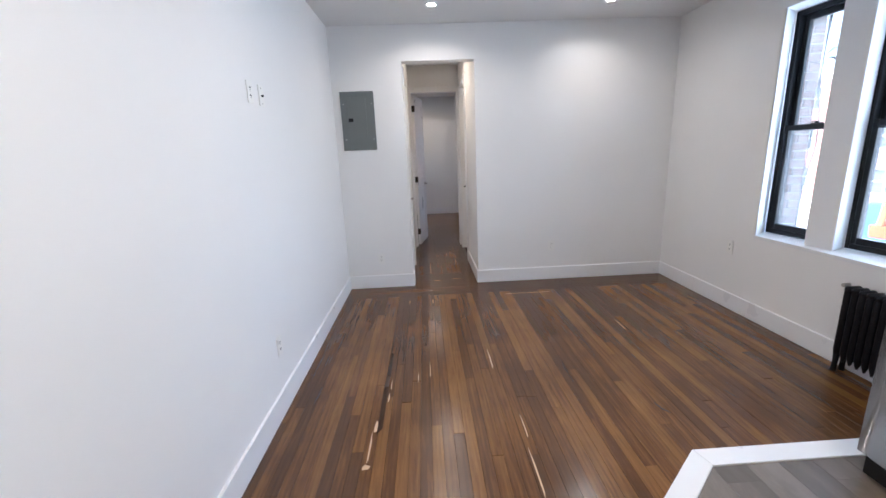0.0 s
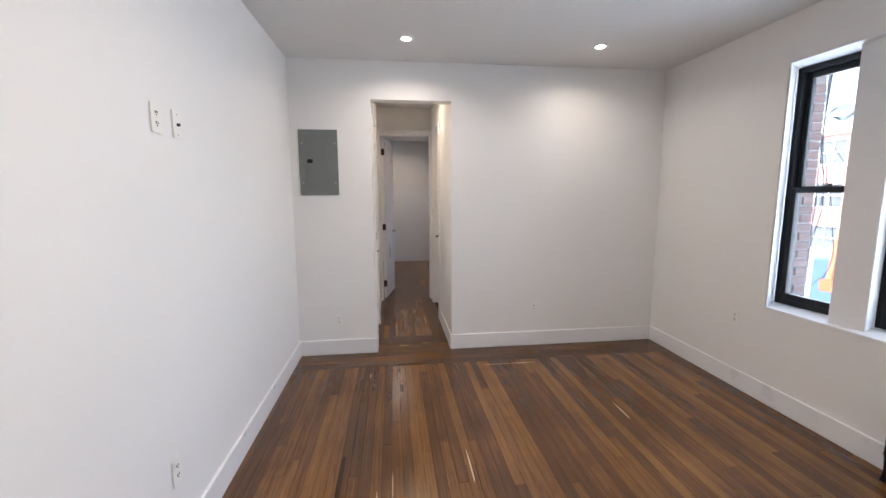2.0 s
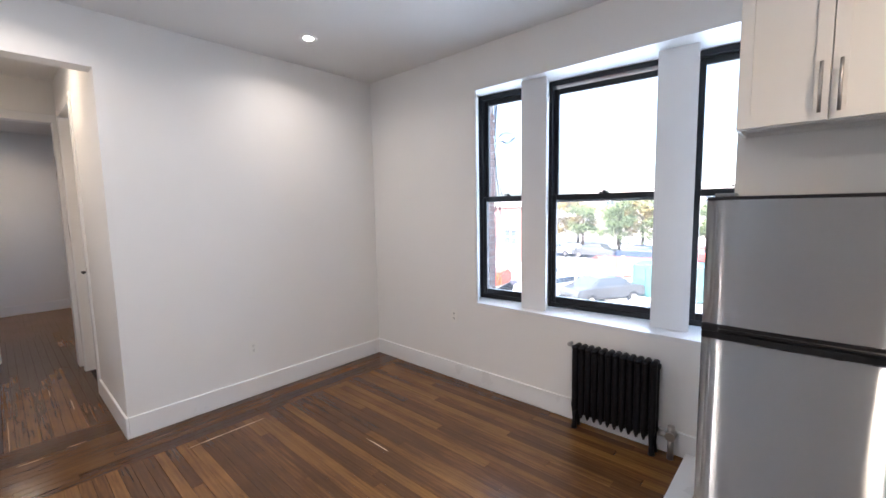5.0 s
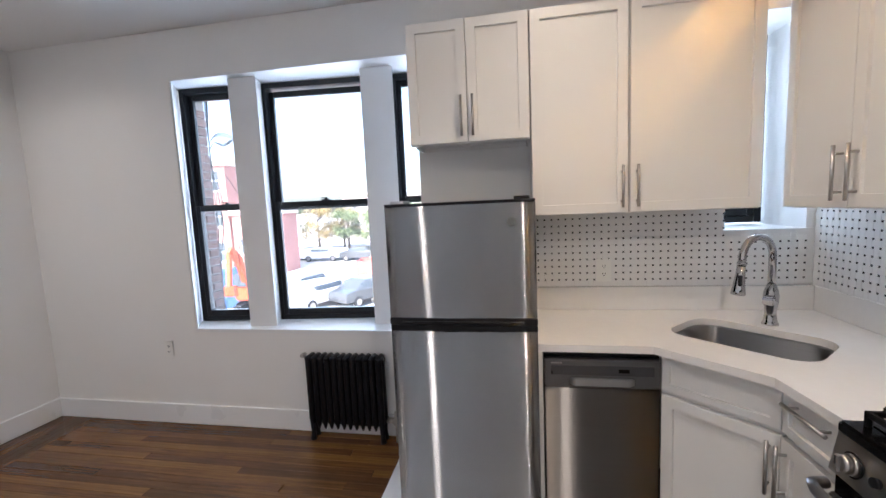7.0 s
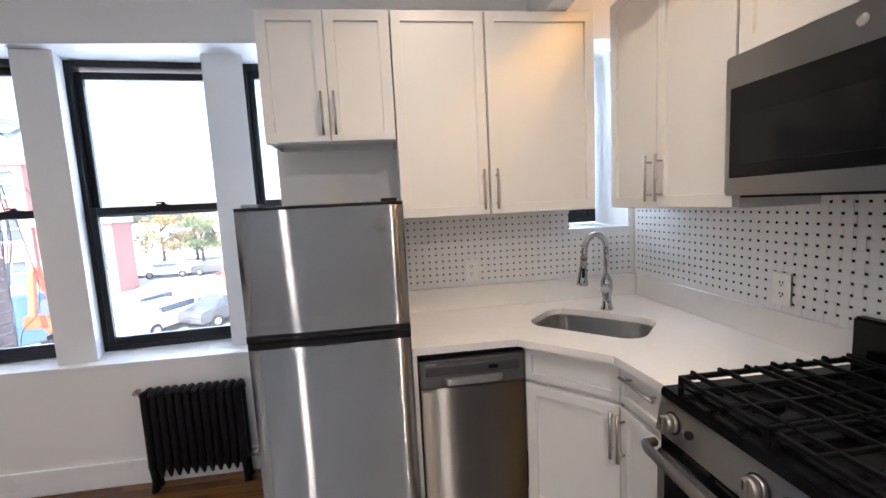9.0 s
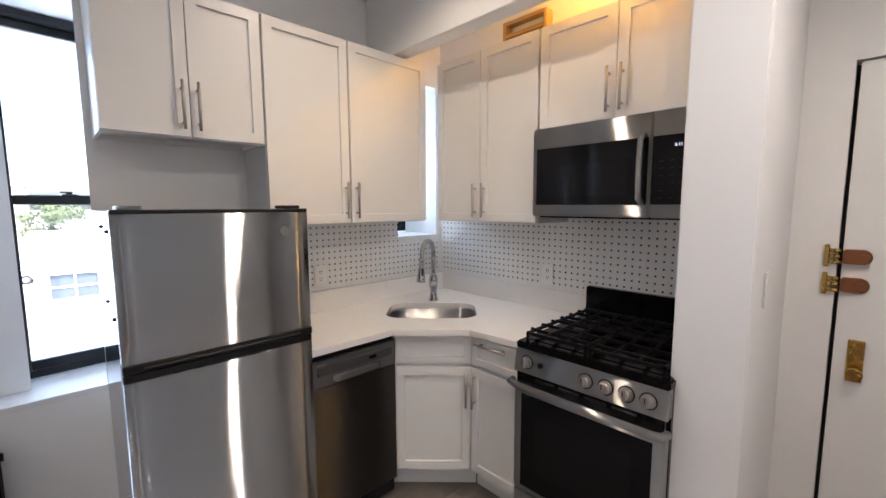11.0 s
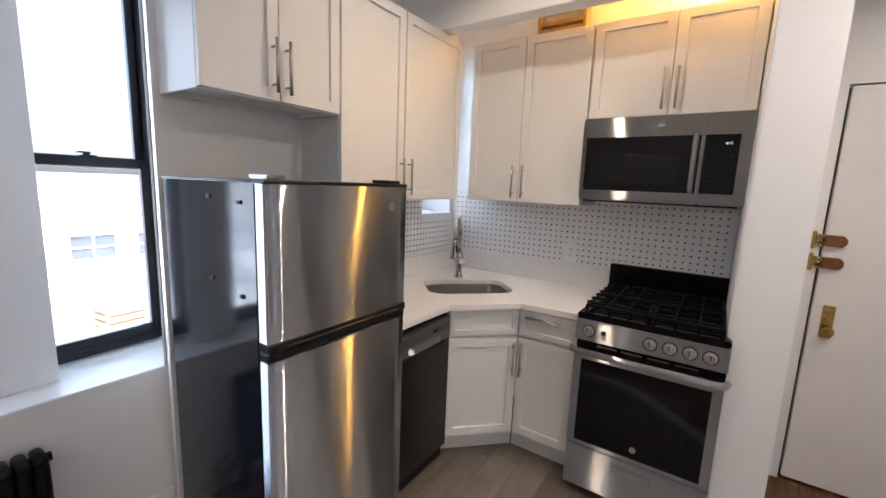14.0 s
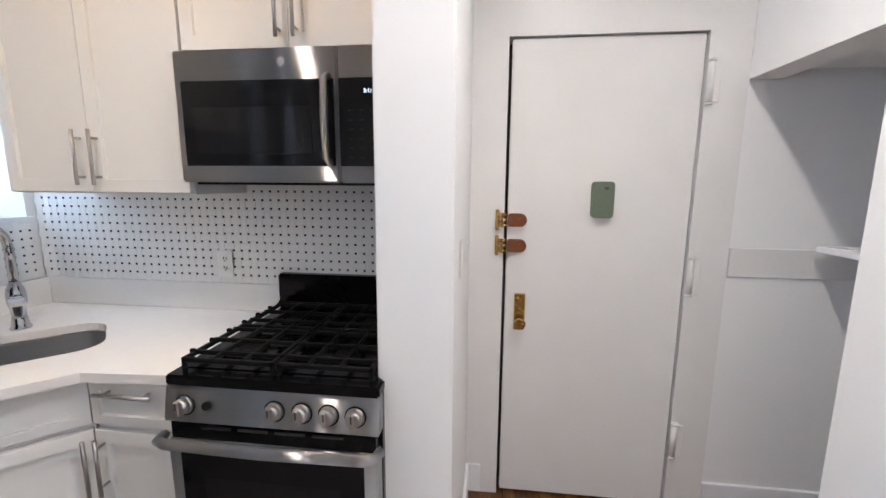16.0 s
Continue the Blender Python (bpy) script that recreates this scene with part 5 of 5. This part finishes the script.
# skips and containers
def container(m, w, d, h, mat, label, lidless):
    th = thing("dumpster" if lidless else "container", m, label, "dumpster" if lidless else "container")
    bm = bm_new()
    if lidless:
        for a in ((0, w, 0, 0.08), (0, w, d - 0.08, d), (0, 0.08, 0.08, d - 0.08), (w - 0.08, w, 0.08, d - 0.08)):
            add_box(bm, *a, 0.15, h)
        add_box(bm, 0, w, 0, d, 0.1, 0.2)
    else:
        add_box(bm, 0, w, 0, d, 0.1, h, 0.03)
    part("box", bm, mat, th)
    for k in range(int(w / 0.6) + 1):
        for y in (-0.05, d):
            bm = bm_new()
            add_box(bm, k * 0.6, k * 0.6 + 0.09, y, y + 0.05, 0.0, h)
            part("rib", bm, mat, th)
    return th


REDPAINT = plain("red_skip_paint", (0.45, 0.13, 0.1), 0.5, vary=0.15, scale=2)
TEAL = plain("teal_container_paint", (0.07, 0.17, 0.17), 0.5, vary=0.15, scale=2)
container(pose(32, 14.6, GZ, 0, 0, -80), 5.4, 2.3, 1.3, REDPAINT, "open red dumpster in the yard", True)
container(pose(26.0, 9.6, GZ, 0, 0, -85), 4.5, 2.3, 2.0, TEAL, "closed teal container in the yard", False)
CRATE = plain("pallet_wood", (0.4, 0.24, 0.15), 0.8, vary=0.2, scale=3)
for x, y, a in ((17.0, -3.6, 15), (18.2, -5.2, 40), (17.6, -1.8, 5)):
    th = thing("wooden_crate", pose(x, y, GZ, 0, 0, a), "stacked wooden crates lying in the yard", "crate", "yard crates")
    for k in range(5):
        bm = bm_new()
        add_box(bm, -0.6, 0.6, -0.5, 0.5, 0.1 + k * 0.24, 0.28 + k * 0.24, 0.02)
        part("slat", bm, CRATE, th)
    for q in (-0.5, 0.42):
        bm = bm_new()
        add_box(bm, q, q + 0.08, -0.53, 0.53, 0, 1.28)
        part("batten", bm, CRATE, th)
bm = bm_new()
rr = random.Random(8)
for k in range(40):
    x, y = rr.uniform(13, 24), rr.uniform(-8, 15)
    add_box(bm, x, x + rr.uniform(0.3, 1.6), y, y + rr.uniform(0.3, 1.2), GZ, GZ + rr.uniform(0.15, 0.7), 0.02)
tagged(part("rubble", bm, STONE), "pale rubble and boards lying in the yard", "rubble", kind="stuff")

# brick flank of the neighbouring wing just outside the narrow window, with cables
wing = thing("wall_wing", pose(0, 0, 0), "brown brick flank wall outside the window", "wall", kind="structure")
BX0, BX1, BY0 = AX + 0.1, 4.12, AY + 0.035
bm = bm_new()
add_box(bm, BX0, BX1 - 0.01, BY0 + 0.008, BY0 + 0.03, OZ0, OZ1)
part("core", bm, MORTAR, wing)
cb = thing("cables", pose(4.13, 4.09, 0), "loose black cables hanging in a bundle down the brick wall", "cables")


def cable(pts, r, n=8):
    """One cable drawn smoothly through a few points."""
    P = [Vector(pts[0])] + [Vector(q) for q in pts] + [Vector(pts[-1])]
    out = []
    for a, b, c, d in zip(P, P[1:], P[2:], P[3:]):
        for k in range(n):
            u = k / n
            out.append(0.5 * (2 * b + (c - a) * u + (2 * a - 5 * b + 4 * c - d) * u * u + (3 * b - a - 3 * c + d) * u ** 3))
    bm = bm_new()
    add_tube(bm, [tuple(q) for q in out + [P[-1]]], r, 6)
    part("cable", bm, CABLE, cb)


rc = random.Random(5)
for k in range(4):                                # strands of the bundle along the wall's edge
    w = lambda a: rc.uniform(-a, a)
    cable([(w(0.01), 0.02 + w(0.012), 6.0), (w(0.01), 0.02 + w(0.02), 2.9), (w(0.01), 0.025 + w(0.008), 2.08), (w(0.01), 0.02 + w(0.014), 1.88), (w(0.02), w(0.03), 1.66),
           (w(0.02), 0.005 + w(0.022), 1.4), (0.02 + w(0.02), 0.05, 1.0), (0.03, 0.06, 0.0), (0.03, 0.06, -3.6)], 0.0045 if k < 2 else 0.003)
for k in range(3):                                # loops of the coil tied to the bundle
    cable([(0.0, 0.03, 2.05), (0.0, -0.02 - 0.01 * k, 2.1 + 0.012 * k), (0.01, -0.1 - 0.015 * k, 2.105 + 0.008 * k), (0.01, -0.15 - 0.014 * k, 2.075), (0.0, -0.1, 2.045 - 0.01 * k), (0.0, -0.02, 2.06), (0.0, 0.03, 2.0)], 0.0035)
cable([(0.0, 0.02, 1.92), (0.01, -0.03, 1.87), (0.01, -0.12, 1.75), (0.02, -0.19, 1.627), (0.03, -0.32, 1.45)], 0.0025)
cable([(0.0, 0.0, 1.7), (0.01, -0.058, 1.533), (0.01, -0.108, 1.267), (0.02, -0.124, 1.08), (0.02, -0.085, 0.915), (0.02, 0.03, 0.75), (0.03, 0.05, 0.2)], 0.003)

# ---- pieces: floor boards, kitchen floor, wall tiles, bricks ----
def unit_board(name, lx, ly, lz, mat, bevel):
    bm = bm_new()
    add_box(bm, 0, lx, 0, ly, -lz, 0, bevel)
    me = bpy.data.meshes.new(name)
    bm.to_mesh(me)
    bm.free()
    me.materials.append(mat)
    return me


def place(name, me, parent, x, y, z=0.0):
    ob = new(name, me)
    ob.parent = parent
    ob.location = (x, y, z)
    return ob


rnd = random.Random(11)
fl = thing("floor_boards", pose(0, 0, 0), "dark stained narrow oak strip floor, worn and scuffed", "floor", kind="structure")
PW, GAP = 0.0585, 0.0009
cache = {}
def cut_plank(q, mat, along):
    k = (round(q, 3), along)
    if k not in cache:
        cache[k] = unit_board("plank", *((PW - GAP, q - GAP) if along == "y" else (q - GAP, PW - GAP)), 0.015, mat, 0.0008)
    return cache[k]


BORDER = N - 6 * PW
def run_boards(x0, x1, y0, y1, steps):
    x = x0
    while x < x1 - 0.01:
        y = y0 - rnd.uniform(0, 1.0)
        while y < y1 - 0.001:
            q = rnd.choice(steps)
            a, b = max(y, y0), min(y + q, y1)
            if b - a > 0.02:
                place("plank", cut_plank(round(b - a, 2) if b < y1 else b - a, OAK, "y"), fl, x, a, rnd.uniform(-0.0006, 0.0006))
            y += q
        x += PW


run_boards(W - 0.07, E - 0.03, 1.0, BORDER, (1.2, 1.5, 1.9, 2.4))
run_boards(-0.54, SX0 - 0.01, S - 0.12, 1.0, (0.9, 1.4))
for r in range(6):
    x = W - rnd.uniform(0, 1.0)
    while x < E:
        q = rnd.choice((1.0, 1.4, 1.8))
        a, b = max(x, W), min(x + q, E)
        if b > a + 0.02:
            place("plank", cut_plank(b - a, OAKX, "x"), fl, a, BORDER + r * PW, rnd.uniform(-0.0005, 0.0005))
        x += q
for r in range(7):
    place("plank", cut_plank(0.744, OAKX, "x"), fl, DX0 - 0.002, N + r * PW, 0)
run_boards(DX0, DX1 - 0.02, N + 7 * PW, 9.0, (1.2, 1.7, 2.2))
bm = bm_new()
x = -1.4
while x < 2.6:
    y = HY + 0.12 if not (DX0 - 0.01 <= x < DX1 - 0.02) else 9.0
    while y < BY:
        q = min(rnd.uniform(0.8, 2.0), BY - y)
        add_box(bm, x, x + PW - GAP, y, y + q - GAP, -0.015, 0)
        y += q
    x += PW
tagged(part("bedroom_boards", bm, OAK, fl), kind="stuff")
OAKDARK = planks("dark_oak_board", (0.016, 0.008, 0.004), (0.038, 0.018, 0.008), (0.08, 0.038, 0.015), 0.25)
# pale splinters and gaps in the worn boards
bm = bm_new()
add_prism(bm, [(0.012, 0), (0.04, 0.05), (0.044, 0.9), (0.026, 0.92), (0.012, 0.4)], 0.0, 0.0012)
ob = part("dark_board", bm, OAKDARK, fl, "dark broken board")
ob.location = (0.64, 2.752, 0.0006)
for x, y, lx, ly in ((2.247, 2.772, 0.045, 0.1), (2.726, 2.865, 0.03, 0.09), (2.899, 2.628, 0.012, 0.2)):
    bm = bm_new()
    add_prism(bm, [(0, ly), (lx * 0.3, ly * 0.35), (lx, 0), (lx * 0.9, ly * 0.1), (lx * 0.45, ly * 0.5), (lx * 0.15, ly)], 0.0, 0.0012)
    ob = part("crack", bm, UNDER, fl, "dark split in a board")
    ob.location = (x, y, 0.0006)
MARKS = ((1.385, 3.359, 0.007, 0.29), (2.558, 3.833, 0.006, 0.22), (0.635, 2.772, 0.02, 0.1), (0.609, 2.504, 0.03, 0.035), (0.625, 2.546, 0.007, 0.24), (0.689, 3.04, 0.007, 0.1), (0.696, 3.174, 0.004, 0.12), (1.431, 2.268, 0.007, 0.32), (1, 4.662, 0.006, 0.14), (0.768, 4.688, 0.005, 0.1),
         (0.999, 5.646, 0.005, 0.6), (1.349, 6.079, 0.005, 0.3), (1.247, 6.542, 0.005, 0.2), (0.951, 3.298, 0.004, 0.2), (0.87, 3.246, 0.004, 0.12), (1.451, 2.649, 0.005, 0.2))
for k, (x, y, lx, ly) in enumerate(MARKS):
    bm = bm_new()
    add_prism(bm, [(0, 0), (lx, ly * 0.1), (lx * 1.3, ly * 0.6), (lx * 0.4, ly), (0, ly * 0.55)], 0, 0.0015)
    ob = part("splinter", bm, RAWWOOD, fl, "pale torn wood")
    ob.location = (x, y, 0.0002)
for x, y, lx in ((1.757, 4.827, 0.24), (1.961, 4.827, 0.28), (1.023, 5.399, 0.12), (1.247, 5.44, 0.1)):
    bm = bm_new()
    add_prism(bm, [(0, 0), (lx * 0.5, -0.004), (lx, 0.002), (lx * 0.6, 0.006), (lx * 0.2, 0.005)], 0, 0.0015)
    ob = part("splinter", bm, RAWWOOD, fl, "pale torn wood")
    ob.location = (x, y, 0.0002)

# kitchen floor: vinyl boards cut to the bay, with a white border strip
kf = thing("kitchen_floor", pose(0, 0, 0), "grey wood-look vinyl kitchen floor with a white border", "floor", kind="structure")
def bay(x):
    return 2.348 if x >= 2.225 else 1.793 + (x - 1.6) * 0.888


x = 1.6
VW = 0.155
while x < KE:
    x1 = min(x + VW, KE)
    y = KS - rnd.uniform(0, 0.8)
    while y < 2.348:
        q = rnd.choice((0.9, 1.2))
        a = max(y, KS)
        b0, b1 = min(y + q, bay(x)), min(y + q, bay(x1))
        if max(b0, b1) > a + 0.02:
            bm = bm_new()
            add_prism(bm, [(0.0008, 0), (x1 - x - 0.0008, 0), (x1 - x - 0.0008, max(b1 - a, 0.01) - 0.001), (0.0008, max(b0 - a, 0.01) - 0.001)], -0.01, KF)
            ob = part("plank", bm, VINYL, kf)
            ob.location = (x, a, 0.0)
        y += q
    x = x1
for poly in ([(2.225, 2.348), (2.195, 2.452), (E - 0.02, 2.452), (E - 0.02, 2.348)], [(2.225, 2.348), (2.195, 2.452), (1.5, 1.835), (1.6, 1.793)], [(1.6, 1.793), (1.5, 1.835), (1.5, SY), (1.6, SY)]):
    bm = bm_new()
    add_prism(bm, poly, -0.005, KF + 0.006, 0.002)
    part("border_strip", bm, TRIM, kf, "white border strip")

# basket-weave wall tiles with black dots
PIT2, DD = 0.0355, 0.0098
def tile_wall(name, m, width, z0, z1, skip, label, singles):
    th = thing(name, m, label, "tiles", kind="structure")
    bm = bm_new()
    for a, b, c, d in ((0, width, z0, z1),) if not skip else ((0, skip[0], z0, z1), (skip[0], width, z0, skip[1])):
        add_box(bm, a, b, 0.0012, 0.016, c, d)
    part("grout_bed", bm, GROUT, th)
    a, b, g = PIT2 + DD - 0.0008, PIT2 - DD - 0.0008, 0.0
    hz = unit_tile("tile", a, b, TILE)
    vt = unit_tile("tile", b, a, TILE)
    dt = unit_tile("tile_dot", DD - 0.0008, DD - 0.0008, DOT)
    rest, restd = bm_new(), bm_new()
    n = 0
    cols, rows = int(width / PIT2), int((z1 - z0) / PIT2 + 0.35)
    for i in range(cols):
        for j in range(rows):
            cx, cz = (i + 0.5) * PIT2, z0 + (j + 0.5) * PIT2
            if skip and cx > skip[0] - 0.01 and cz > skip[1] - 0.015:
                continue
            n += 1
            for me, x, z, bmr in ((hz if (i + j) % 2 else vt, cx, cz, rest), (dt, cx + PIT2 / 2, cz - PIT2 / 2, restd)):
                if z - 0.01 < z0 or x > width - 0.02:
                    if me is dt:
                        continue
                if n <= singles:
                    ob = new("tile" if me is not dt else "tile_dot", me)
                    ob.parent = th
                    ob.location = (x, 0, z)
                else:
                    t = bmesh.new()
                    t.from_mesh(me)
                    t.transform(Matrix.Translation((x, 0, z)))
                    join(bmr, t)
    tagged(part("tiles_rest", rest, TILE, th), kind="stuff")
    tagged(part("dots_rest", restd, DOT, th), kind="stuff")
    return th


def unit_tile(name, w, h, mat):
    bm = bm_new()
    add_box(bm, -w / 2, w / 2, 0.0, 0.008, -h / 2, h / 2)
    for v in bm.verts:
        if v.co.y < 0.001:
            v.co.x *= 1 - 0.0008 / w
            v.co.z *= 1 - 0.0008 / h
    me = bpy.data.meshes.new(name)
    bm.to_mesh(me)
    bm.free()
    me.materials.append(mat)
    return me


tile_wall("backsplash_range", pose(3.42, 0.358, 0, 0, 0, 180), 1.708, 1.035, 1.47, None, "white basket-weave tiles with small black dots", 290)
tile_wall("backsplash_window", pose(3.422, 1.672, 0, 0, 0, -90), 1.312, 1.035, 1.425, (0.922, KZ0), "white basket-weave tiles with small black dots", 290)

tile_wall("backsplash_low", pose(2.292, 0.358, 0, 0, 0, 180), 0.58, 1.035 - 4 * PIT2, 1.035, None, "white basket-weave tiles behind the range", 100)

# bricks of the outer reveal, headers and stretchers by turns
bme = {q: unit_board("brick", q, 0.02, 0.057, BRICKNEAR, 0.003) for q in (0.195, 0.092)}
for r in range(24):
    z = OZ0 + 0.06 + r * 0.067
    if z > OZ1:
        break
    x = BX0
    for q in ((0.092, 0.092) if r % 2 else (0.195,)):
        place("brick", bme[q], wing, x, BY0 - rnd.uniform(0, 0.004), z)
        x += q + 0.01
